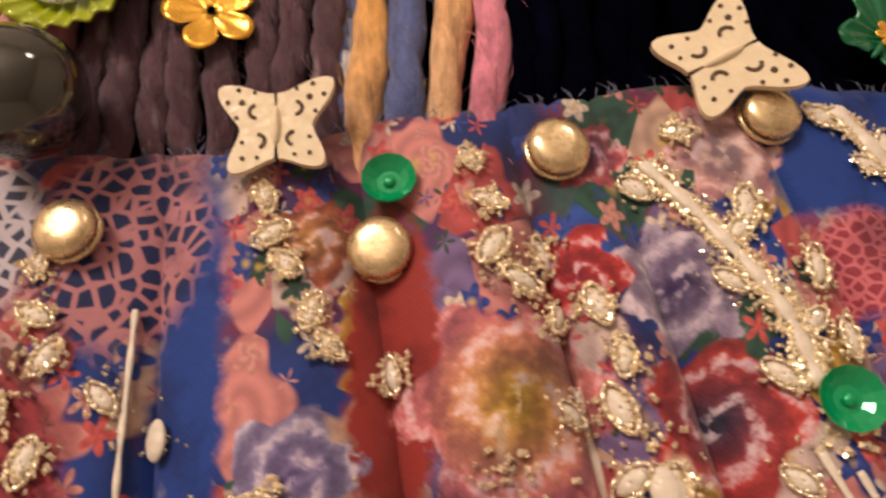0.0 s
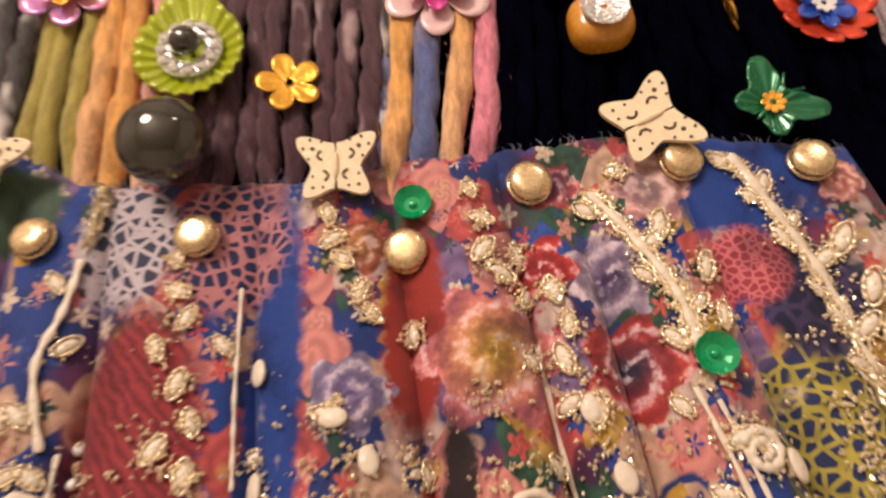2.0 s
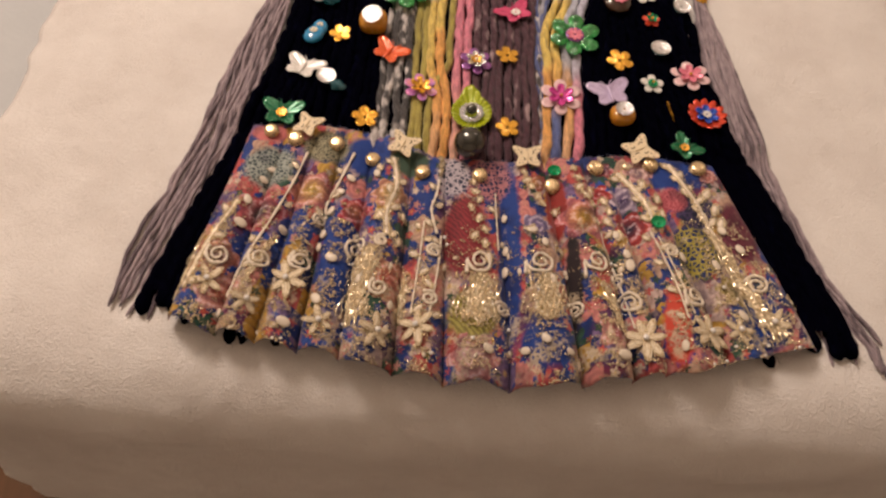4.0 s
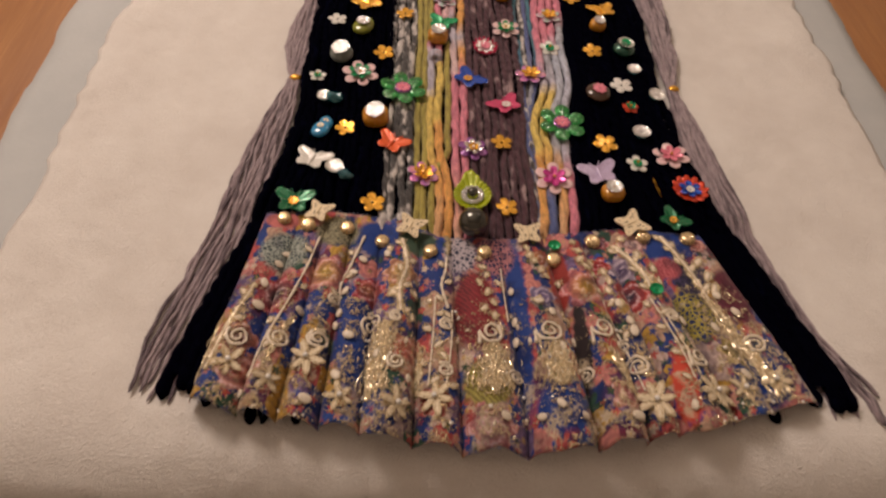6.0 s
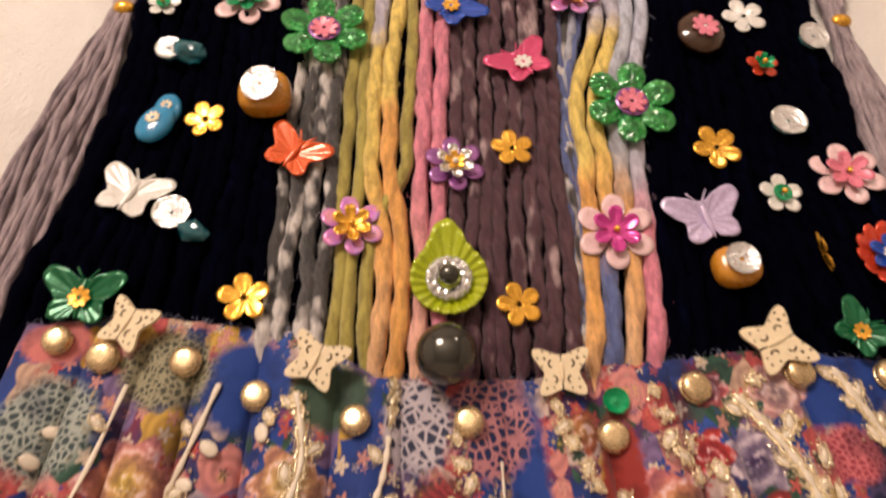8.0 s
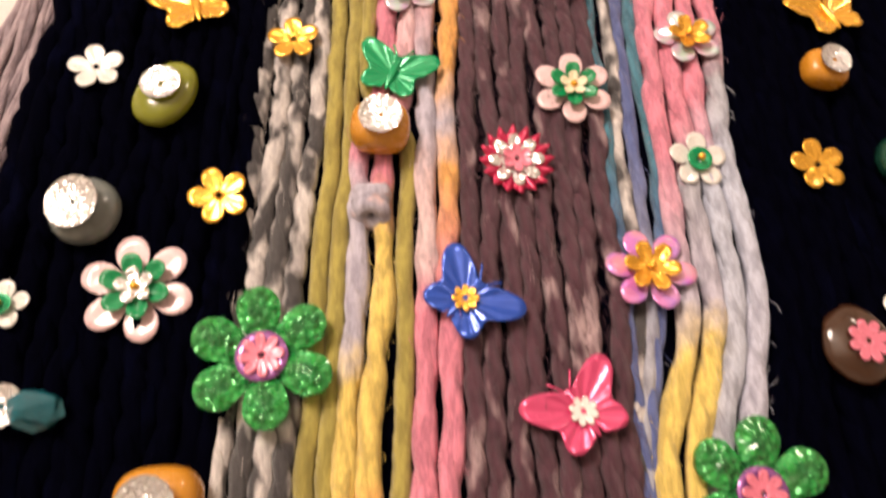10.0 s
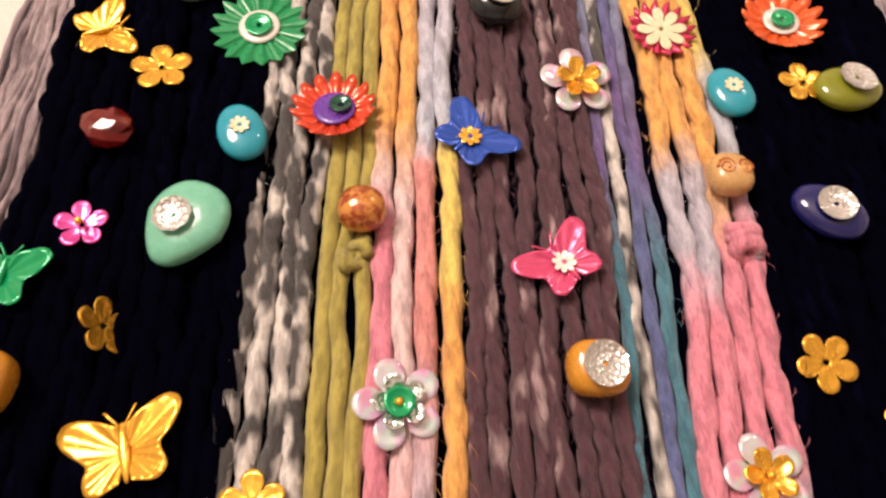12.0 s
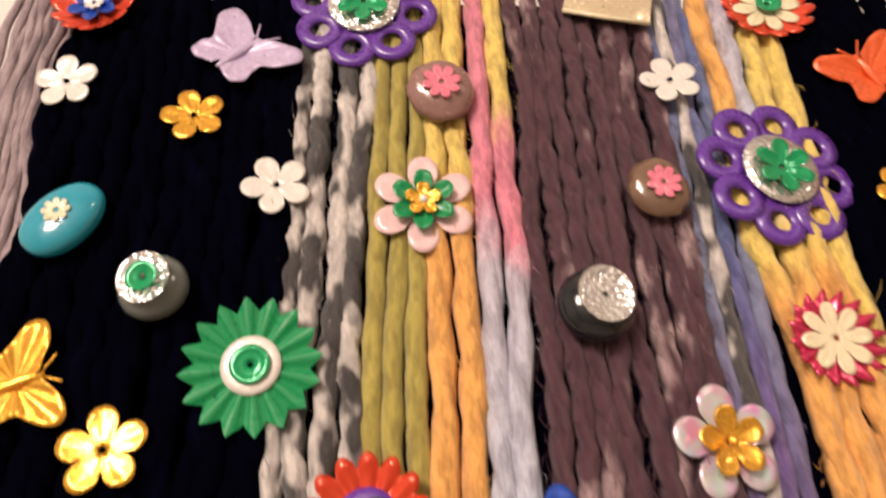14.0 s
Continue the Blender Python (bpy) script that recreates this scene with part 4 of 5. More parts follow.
def vine(points, width=0.6, leaves=0, gilded=False, both=True):
    """A cream cord over the cloth; gilded ones have glittering edges. Leaves stand off to both sides."""
    line = through_points(points, 24 * (len(points) - 1))
    part("lace_stem", tube(lace_path(line, 0.0008), lambda t: width / 1000 * (1 + 0.25 * math.sin(t * 41)), 8, None, 0.0, 0.0, 0.0, 0.5), "lace", skirt, "raised cream lace stem")
    if gilded:
        for way in (-1, 1):
            edge = [(u + way * (width + 0.35 + 0.3 * math.sin(i * 0.9 + way)) / 250, v) for i, (u, v) in enumerate(line)]
            part("gold_cord", tube(lace_path(edge, 0.0006), lambda t: 0.00034 + 0.0002 * math.sin(t * 190), 5), "glitter", skirt, "bumpy glittering gold edge cord")
        for u, v in line:
            for _ in range(16):
                glint(u + lace_rng.gauss(0, width + 0.5) / 250, v + lace_rng.uniform(-0.008, 0.008), lace_rng.uniform(0.00014, 0.0004))
    for i in range(leaves):
        u, v = line[int((i + 0.6) / leaves * (len(line) - 1))]
        way = 1 if i % 2 else -1
        turn = way * -lace_rng.uniform(30, 70)
        place = (u + way * (width + 2.0) / 250, v, turn, 0.0006, lace_rng.uniform(0.7, 1.0))
        lay(LEAF, *place)
        lay(RIM, *place)
        for _ in range(36):
            glint(place[0] + lace_rng.gauss(0, 1.4) / 250, v + lace_rng.gauss(0, 0.013), lace_rng.uniform(0.00014, 0.00036))


def scroll(x, y, r, way=1, start=0.0, tail=0.0, turns=1.75):
    """A raised cream spiral; with a tail its outer end runs on downwards."""
    loop = []
    if tail:
        loop = [(x + way * (r + 0.4) * math.cos(start), y - tail * (1 - i / 6) + r * math.sin(start)) for i in range(6)]
    for i in range(54):
        a = start + i / 53 * turns * 2 * math.pi
        q = r * (1 - 0.8 * i / 53)
        loop.append((x + way * q * math.cos(a), y + q * math.sin(a)))
    part("lace_scroll", tube(lace_path([on_cloth(*p) for p in loop], 0.0009), lambda t: 0.00072 * (1 + 0.2 * math.sin(t * 85)) * (1.2 - 0.4 * t), 7, None, 0.0, 0.0, 0.0, 0.7), "lace", skirt, "raised cream lace scroll")
    dust(x, y, r * 0.8, 60)


def bloom(x, y, count, size, turn):
    """A lily of cream petals outlined in gold."""
    u, v = on_cloth(x, y)
    for i in range(count):
        lay(PETAL, u, v, turn + i * 360 / count + lace_rng.uniform(-9, 9), 0.0006 + 0.00025 * (i % 2), size * lace_rng.uniform(0.85, 1.1))
    lay(BEAD, u, v, 0, 0.0014, 1.2)
    dust(x, y, 4.5 * size, 130)


def pad(x, y, size, turn=0):
    lay(OVAL, *on_cloth(x, y), turn, 0.0004, size)
    dust(x, y, 1.6, 14)


def foil_panel(points, half, count, words="crinkled gold and cream metallic thread panel"):
    """A strip of crinkled metallic cloth along a line of places, with loose shining threads on it."""
    line = through_points(points, 30)
    bm = bmesh.new()
    rows = []
    for j, (u, v) in enumerate(line):
        ends = min(1.0, 0.08 + min(j, 30 - j) / 9)
        wide = half * ends * (0.75 + 0.5 * noise.noise(Vector((half, v * 40, u * 9)))) / 270
        rows.append([bm.verts.new(skirt_at(u - wide + 2 * wide * i / 8, v) + Vector((0, 0, 0.0006 + 0.0005 * noise.noise(Vector((i * 1.3, v * 60, u * 20)))))) for i in range(9)])
    for j in range(30):
        for i in range(8):
            bm.faces.new((rows[j][i], rows[j][i + 1], rows[j + 1][i + 1], rows[j + 1][i]))
    panel = part("gold_panel", bm, "lame", skirt, words, closed=False)
    verts, faces = [], []
    for _ in range(count):
        j0 = lace_rng.randrange(0, 26)
        j1 = min(30, j0 + lace_rng.randrange(2, 7))
        side = lace_rng.gauss(0, 0.55) * half / 270
        tilt = lace_rng.uniform(-1, 1)
        w = lace_rng.uniform(0.00010, 0.00024)
        for j in range(j0, j1 + 1):
            u, v = line[j]
            p = skirt_at(u + side + 0.0016 * math.sin(j * 0.9 + side * 700), v) + Vector((0, 0, 0.0011 + 0.0004 * math.sin(j * 2.3 + tilt * 9)))
            across = Vector((w, 0, w * tilt))
            verts += [p - across, p + across]
            if j > j0:
                k = len(verts)
                faces.append((k - 4, k - 3, k - 1, k - 2))
    mesh = bpy.data.meshes.new("foil_threads")
    mesh.from_pydata(verts, [], faces)
    mesh.materials.append(MATS["glitter"])
    threads = new("foil_threads", mesh)
    threads.parent = panel
    tagged(threads, "loose shining gold threads", kind="stuff")


# stems and cords, from one side of the skirt to the other
vine([(-94, -12), (-99, -38), (-107, -65), (-113, -81), (-116, -95)], 0.6, 5)
vine([(-71, -12), (-77, -32), (-81, -41), (-81, -52)], 0.7, 3)
vine([(-51, -14), (-48, -30), (-51, -46), (-50, -60)], 0.7, 6, True)
vine([(-28, -24), (-29, -33), (-31, -43), (-28, -56)], 0.7, 3)
vine([(0, -29), (1, -48), (2, -62)], 0.35, 2)
vine([(61, -12), (68, -23), (73, -33), (74.5, -41)], 0.8, 5, True)
vine([(88, -5), (94, -16), (100, -28), (106, -46)], 1.0, 9, True)
vine([(73, -48), (80, -71), (84, -92)], 0.5, 7)
vine([(76, -50), (82, -70), (87, -90)], 0.4, 0)
vine([(50, -40), (53, -58), (58, -80), (62, -98)], 0.5, 7)
vine([(-34, -50), (-35, -72), (-37, -98)], 0.45, 6)
vine([(-26, -56), (-27, -76), (-30, -100)], 0.45, 4)
vine([(-122, -45), (-131, -70), (-137, -92)], 0.5, 4, True)
foil_panel([(-28, -7), (-27, -14), (-28, -23)], 1.5, 60)
foil_panel([(-56, -66), (-60, -84), (-64, -106)], 5.5, 420)
foil_panel([(-7, -76), (-7, -88), (-7, -101)], 9.5, 520, "crinkled gold and olive metallic thread panel")
foil_panel([(22, -75), (22.5, -86), (23, -98)], 7.5, 440)
foil_panel([(105.5, -45), (109, -55), (114, -68), (121, -84), (127, -99)], 3.2, 560, "bright gold metallic ribbon panel")
foil_panel([(-100, -62), (-105, -76), (-110, -92)], 1.4, 80)
foil_panel([(48, -78), (52, -90), (56, -102)], 2.4, 130)
foil_panel([(-40, -76), (-41, -88), (-42, -102)], 1.6, 120)
foil_panel([(-134, -62), (-140, -80), (-145, -97)], 1.2, 70)

for sx, sy, r, way, start, tail in ((-125, -75, 5.6, 1, 2.4, 0), (-105, -76, 5.0, 1, 2.4, 0), (-88, -76, 5.0, 1, 2.2, 6), (-83, -52, 3.0, 1, 0.5, 0),
                                    (-64, -66, 5.6, -1, -1.2, 0), (-52, -64, 3.2, 1, 1.0, 0), (-51, -88, 4.2, 1, 2.0, 0), (-29, -66, 3.4, 1, 0.8, 0),
                                    (-30, -90, 3.6, -1, 0.8, 0), (-7, -70, 6.2, 1, 3.1, 7), (20, -69, 6.2, 1, 3.1, 7), (46, -67, 5.8, 1, 3.1, 9),
                                    (61, -86, 5.0, -1, 0.4, 0), (89, -81, 5.6, 1, 2.6, 8), (81, -58, 3.4, -1, 0.4, 0), (121, -72, 5.0, -1, 0.3, 0),
                                    (35, -90, 3.8, -1, 0.2, 0), (4, -92, 3.6, -1, 0.2, 0), (56, -75, 3.4, 1, 0.8, 0)):
    scroll(sx, sy, r, way, start, tail)
for bx, by, count, size, turn in ((-92, -86, 6, 1.0, 12), (-127, -88, 5, 0.9, 40), (-107, -97, 5, 0.8, 10), (-34, -104, 6, 1.0, 25), (66, -103, 7, 1.1, 5),
                                  (92, -99, 7, 1.1, 20), (-50, -108, 5, 0.9, 0), (126, -90, 5, 0.9, 15), (108, -95, 5, 0.8, 50), (-77, -104, 5, 0.85, 30)):
    bloom(bx, by, count, size, turn)
for ox, oy, size, turn in ((-119, -57, 1.3, 70), (-99, -59, 1.2, 80), (-71, -28, 1.0, 60), (-75, -36, 0.9, 80), (-78, -47, 1.0, -20), (-80, -60, 1.0, 0), (-75, -73, 1.2, 70), (-79, -94, 1.2, 50),
                           (-110, -24, 0.9, 70), (-113, -31, 1.0, 70), (-118, -44, 1.1, 20), (6, -62, 1.0, 0), (6, -73, 1.1, 0), (32, -71, 1.0, 0), (62, -67, 1.3, -20), (86, -60, 1.1, 10),
                           (102, -64, 1.1, 20), (116, -54, 1.1, 30), (110, -43, 1.0, 20)):
    pad(ox, oy, size, turn)
for ox, oy, size, turn in ((5, -44, 0.9, 0), (-58, -24, 1.0, 30), (57, -51, 0.9, 10), (111, -88, 1.2, 40), (-60, -84, 0.9, 10), (-119, -101, 1.3, 60), (-91, -106, 1.3, 75), (61, -61, 1.0, 0),
                           (-81, -67, 1.0, 20), (54, -112, 1.3, 80), (-46, -95, 0.9, 0), (21, -107, 1.0, 40), (14, -112, 1.0, 80), (30, -112, 0.9, 70), (17, -52, 0.9, 80), (22, -58, 0.9, 0), (-3, -112, 1.1, 60), (82, -104, 1.0, 0)):
    pad(ox, oy, size, turn)
# leafy clumps of gold below the waist
for lx, ly, turn, size in ((14, -16, 20, 0.8), (15, -21, -60, 0.9), (17, -25, 40, 0.8), (20, -31, -30, 0.8), (22, -35, 30, 0.7), (39, -12, 10, 0.7), (41, -18, 70, 0.8), (41, -24, -50, 1.0), (44, -28, 60, 0.9),
                           (47, -24, 10, 0.9), (48, -32, -40, 0.9), (53, -31, 20, 0.9), (55, -37, 0, 0.8), (54, -43, 15, 1.0), (58, -51, -10, 1.0), (66, -8, 80, 0.8), (72, -19, -15, 1.1), (79, -27, -25, 1.1), (80, -36, -20, 0.9)):
    leaf(lx, ly, turn, size, 70)
for lx, ly, turn, size in ((105, -22, -25, 1.2), (108, -31, -20, 1.2), (110, -39, -25, 1.2), (101, -36, 30, 0.9), (-11, -24, 0, 0.7), (-10, -30, 60, 0.8), (-8, -35, -40, 0.8), (-12, -40, 30, 0.8), (-8, -46, -20, 0.9),
                           (-5, -52, 30, 0.8), (-10, -56, -40, 0.9), (-5, -60, 10, 0.9), (16, -51, 70, 0.9), (29, -38, 0, 0.8), (30, -60, 10, 0.8), (-57, -20, 40, 0.8), (-55, -50, -20, 0.9), (-44, -48, 20, 0.8), (-45, -62, 0, 0.8)):
    leaf(lx, ly, turn, size, 50)
for _ in range(70):
    x, y = lace_rng.uniform(-138, 138), -118 + 62 * lace_rng.random() ** 1.4
    u, v = on_cloth(x, y)
    lay(BEAD if lace_rng.random() < 0.35 else LEAF, u, v, lace_rng.uniform(0, 360), 0.0003, lace_rng.uniform(0.5, 0.9))
    dust(x, y, 2.5, 26)
for k in range(PLEATS):
    crest = 0.5 * (FOLDS[k] + FOLDS[k + 1])
    for _ in range(900):
        v = 0.35 + 0.65 * lace_rng.random() ** 0.7
        if noise.noise(Vector((k * 5.0, v * 26, 2))) < -0.05:
            continue
        glint(crest + (FOLDS[k + 1] - FOLDS[k]) * lace_rng.gauss(0, 0.16), v, lace_rng.uniform(0.00016, 0.00055))
glint_mesh = bpy.data.meshes.new("gold_glitter")
glint_mesh.from_pydata(glint_verts, [], glint_faces)
glint_mesh.materials.append(MATS["glitter"])
glitter = new("gold_glitter", glint_mesh)
glitter.parent = skirt
tagged(glitter, "scattered gold metallic glints in the lace", kind="stuff")


# ---- sequins, beads and charms sewn to the yarn
def ground_of(x):
    for limit, words in ((-63, "navy yarn"), (-45, "grey flecked yarn"), (-35, "olive cord"), (-13, "multicoloured yarn"), (23, "plum yarn"), (36, "blue yarn"), (57, "multicoloured yarn")):
        if x < limit:
            return words
    return "navy yarn"


REST = 0.0058
charm_rng = random.Random(99)


def lean_of(spread=6.0):
    return charm_rng.uniform(-spread, spread), charm_rng.uniform(-spread, spread)


def base(name, words, category, x, y, turn=0.0, group="", z=None, tilt=None):
    z = REST if z is None else z
    return thing(name, words + " on " + ground_of(x), category, (x / 1000, y / 1000 - (0.0012 if name == "butterfly_sequin" else 0.0), z), turn, lean_of() if tilt is None else tilt, group)


def simple_flower(x, y, d, turn, mat, words, group, count=5):
    ob = base("flower_sequin", words, "sequin", x, y, turn, group)
    part("petals", petals(d / 2000, count, 0.0008), mat, ob)
    part("stitch", ball(0.0006, 0.0004, 0.0004, 0.0008, rings=6, sides=8), YARN["navy"], ob, "dark sewing thread stitch")
    return ob


def gold(x, y, d, turn=0):
    simple_flower(x, y, d, turn, "gold", "shiny gold five-petal flower sequin", "gold flower sequins", 5)


def white(x, y, d, turn=0):
    simple_flower(x, y, d, turn, "white", "pearly white five-petal flower sequin", "white flower sequins", 5)


def edge_flower(x, y, d):
    ob = base("flower_sequin", "gold flower sequin standing on its edge", "sequin", x, y, 20, "gold flower sequins", REST + 0.0025, (8, 62))
    part("petals", petals(d / 2000, 5, 0.0), "gold", ob)
    part("stitch", ball(0.0006, 0.0004, 0.0004, 0.0, rings=6, sides=8), YARN["navy"], ob, "dark sewing thread stitch")


def small_bloom(parent, r, z, mat, label=""):
    part("centre_flower", petals(r, 8, z, 0.0004, 0.0004, 0.55), mat, parent, label)


def layered(x, y, d, outer, inner, middle, turn=0):
    count = 6 if outer in ("blush", "orchid", "violet") else 5
    words = " ".join(w for w in (outer, inner.replace("_disc", ""), middle.replace("_disc", "")) if w)
    ob = base("flower_sequin", f"layered flower sequin in {words} ", "sequin", x, y, turn, "layered flower sequins")
    r = d / 2000
    part("outer_petals", petals(r, count, 0.0006, 0.0008, 0.0006, 0.36, 0.5), outer, ob)
    if inner.endswith("_disc"):
        part("centre_disc", disc(r * 0.42, 0.0012, 20), "emerald", ob, "green disc")
    elif inner:
        part("inner_petals", petals(r * 0.62, count, 0.0016, 0.002, 0.0012, 0.4), inner, ob)
    if middle.endswith("_disc"):
        part("centre_disc", disc(r * 0.34, 0.0026, 20), "emerald", ob, "green disc")
    elif middle:
        part("centre_flower", petals(r * 0.34, 5, 0.0026, 0.001, 0.0008), middle, ob)
    part("seed_bead", ball(0.0009, 0.0009, 0.0008, 0.002), "gold" if middle != "gold" else "white", ob)


def red_blue(x, y, d):
    ob = base("flower_sequin", "red scalloped flower sequin, blue inside", "sequin", x, y, 0, "layered flower sequins")
    r = d / 2000
    part("outer_petals", scallop(r, 12, 0.0006), "red", ob)
    part("inner_petals", petals(r * 0.62, 6, 0.0014, 0.0016), "blue", ob)
    small_bloom(ob, r * 0.24, 0.0024, "white", "white flower")


def ring_flower(x, y, d, style):
    ob = base("flower_sequin", "red scalloped sequin with " + ("white and green" if style == "red" else "purple") + " centre", "sequin", x, y, 0, "scalloped flower sequins")
    r = d / 2000
    part("outer_petals", scallop(r, 14, 0.0006, 0.0022, 0.0016), "orange" if style == "red" else "red", ob)
    part("centre_ring", disc(r * (0.44 if style == "red" else 0.5), 0.0014, 28, 0.0004), "white" if style == "red" else "purple", ob)
    middle = part("centre_disc", disc(r * (0.28 if style == "red" else 0.26), 0.0024, 22, 0.0006), "emerald" if style == "red" else "dark_green", ob)
    middle.location = (0.0, 0.0, 0.0) if style == "red" else (r * 0.16, r * 0.06, 0.0)


def daisy_star(x, y, d, outer, flower, middle):
    ob = base("flower_sequin", f"{outer} star sequin with a {flower} daisy on it", "sequin", x, y, 5, "star sequins")
    r = d / 2000
    if outer == "red":
        part("outer_petals", scallop(r, 14, 0.0006, 0.0015), outer, ob)
    else:
        part("star", star(r, 16, 0.0006, 0.78), outer, ob)
    part("daisy", petals(r * 0.74, 8, 0.0014, 0.0006, 0.0006, 0.3, 0.45), flower, ob)
    if middle == "green":
        part("centre_disc", disc(r * 0.28, 0.0024), "emerald", ob)
    elif middle:
        part("centre_flower", petals(r * 0.4, 6, 0.0022, 0.0008), middle, ob)


def green_star(x, y, d):
    ob = base("star_sequin", "large green star sequin with white ring", "sequin", x, y, 8, "star sequins")
    r = d / 2000
    part("star", star(r, 16, 0.0012, 0.80, 0.0004, 0.0006), "green", ob, "", False)
    part("ring", ring(r * 0.42, r * 0.2, 0.0018), "white", ob)
    part("centre_disc", disc(r * 0.28, 0.0022, 24), "emerald", ob)


def cutout(x, y, d):
    """A purple flower whose eight petals are open loops."""
    ob = base("cutout_flower", "purple cut-out flower with pearly disc", "sequin", x, y, 0, "purple cut-out flowers")
    r = d / 2000
    bm = sheet(bmesh.new(), lambda a: r * 0.53, lambda s, a: 0.0, 40, 3, 0.001, 0.001, 0.0012)
    for k in range(8):
        a = 2 * math.pi * k / 8 + 0.2
        sheet(bm, lambda b: r * 0.31, lambda s, b: 0.0, 28, 1, r * 0.13, 0.001, 0.0013 + 0.00005 * (k % 2), move=(r * 0.68 * math.sin(a), r * 0.68 * math.cos(a)))
    part("petals", bm, "purple", ob)
    part("pearl_disc", disc(r * 0.47, 0.0022, 32, 0.0003), "silver", ob, "pearly white disc")
    part("centre_flower", petals(r * 0.36, 6, 0.003, 0.0014), "emerald", ob, "green foil flower")


COLOURS = {"gold": ("gold", None), "lavender": ("lavender", None), "orange": ("orange", None), "blue_gold": ("blue", "gold"), "pink_white": ("hot_pink", "white"),
           "green": ("emerald", None), "green_gold": ("deep_green", "gold"), "red": ("orange", None), "white": ("white", None)}


def wing_rim(size):
    def rim(a):
        fore = math.exp(-(((a - 0.98) / 0.46) ** 2)) * 0.60
        hind = math.exp(-(((a - 2.28) / 0.5) ** 2)) * 0.30
        return size * (0.36 + fore + hind)

    return rim


def plywood_rim(size):
    def rim(a):
        fore = math.exp(-((abs(a - 0.88) / 0.36) ** 1.7))
        hind = math.exp(-((abs(a - 2.36) / 0.36) ** 1.7)) * 0.76
        return size * (0.49 + 0.56 * max(fore, hind))

    return rim


def butterfly(x, y, d, turn, style):
    mat, bloom = COLOURS[style]
    words = f"shiny {style.split('_')[0]} butterfly sequin" + (f" with a {style.split('_')[1]} centre" if bloom else "")
    ob = base("butterfly_sequin", words, "sequin", x, y, turn, "butterfly sequins", REST)
    size = d / 1000 * 0.61
    for side in (1, -1):
        bm = sheet(bmesh.new(), wing_rim(size), lambda s, a: 0.0014 * s + 0.0002 * s * math.sin(a * 17), 44, 8, 0.0003, 0.0003, 0.0006, 0.08, 2.95)
        if side < 0:
            for v in bm.verts:
                v.co.x = -v.co.x
        part("wing", bm, mat, ob)
    bm = ball(size * 0.075, size * 0.42, 0.0008, 0.0004)
    for side in (1, -1):
        tube([Vector((side * size * f * 0.22, size * (0.32 + 0.3 * f), 0.001 + 0.0004 * f)) for f in (0, 0.4, 0.8, 1.0)], 0.00028, 5, bm)
    part("body", bm, mat, ob)
    if bloom:
        small_bloom(ob, size * 0.22, 0.002, bloom)


def round_bead(x, y, d, mat, top, ox, oy):
    ob = base("round_bead", f"round {mat.replace('_', ' ')} bead with sequin cap", "bead", x, y, 0, "sequin-topped beads", REST - 0.002)
    r = d / 2000
    part("bead", ball(r, r, r * 0.62), mat, ob)
    cap = part("sequin", disc(r * 0.74, 0.0, 16), "silver", ob, "faceted silver sequin", False)
    place = pose(0, 0, r * 1.29, 2 + oy, ox * 2, 0)
    cap.matrix_local = place
    if top == "green_disc":
        small = part("centre_disc", disc(r * 0.44, 0.0008, 16), "emerald", ob, "green disc")
        small.matrix_local = place


def amber(x, y, d, ox, oy):
    ob = base("barrel_bead", "mustard barrel bead with silver sequin cap", "bead", x, y, charm_rng.uniform(-8, 8), "mustard barrel beads", REST - 0.0015)
    r = d / 2000
    part("bead", ball(r, r * 0.9, r * 0.66, 0, 0.72), "amber", ob)
    cap = part("sequin", disc(r * 0.72, 0.0, 16), "silver", ob, "faceted silver sequin", False)
    cap.matrix_local = pose(0, 0, r * 1.37, 2 + oy, ox * 2, 0)


def almond(x, y, d, mat, turn, top):
    mat = "blue_stone" if mat == "blue" else mat
    ob = base("oval_bead", f"polished {mat.replace('_', ' ')} oval bead with {top.replace('_', ' ')} cap", "bead", x, y, turn, "oval beads", REST - 0.001)
    r = d / 2000
    part("stone", ball(r, r * 1.38, r * 0.5, 0, 0.9, 0.12), mat, ob)
    if top == "silver":
        part("sequin", disc(r * 0.68, r * 1.06, 16), "silver", ob, "faceted silver sequin", False)
    else:
        small_bloom(ob, r * 0.42, r * 1.02, "cream", "cream-gold flower")


def drop_bead(x, y, d, mat, turn):
    ob = base("drop_bead", "pale jade drop-shaped stone bead with a silver sequin", "bead", x, y, turn + 180, "stone beads", REST - 0.001)
    r = d / 2000
    part("stone", ball(r * 0.98, r * 1.12, r * 0.36, 0, 0.85, 0.45), mat, ob)
    cap = part("sequin", disc(r * 0.46, 0.0, 9, 0.0012), "silver", ob, "faceted silver sequin", False)
    cap.location = (0.001, 0.0002, r * 0.76)


def pebble(x, y, d, mat):
    ob = base("pebble_bead", f"translucent {mat.replace('_', ' ')} pebble bead, pink flower", "bead", x, y, 15, "pebble beads", REST - 0.001)
    r = d / 2000
    part("stone", ball(r, r * 1.05, r * 0.42, 0, 0.95, 0.1, 0.12, x), mat, ob)
    small_bloom(ob, r * 0.58, r * 0.88, "pink", "small pink flower")


def nugget(x, y, d, mat):
    ob = base("nugget_bead", f"faceted {mat} glass nugget bead", "bead", x, y, -15, "glass nuggets", REST - 0.001)
    r = d / 2000
    part("glass", ball(r, r * 0.78, r * 0.6, 0, 1.0, 0.0, 0.4, x, 6, 9), mat, ob, "", False)


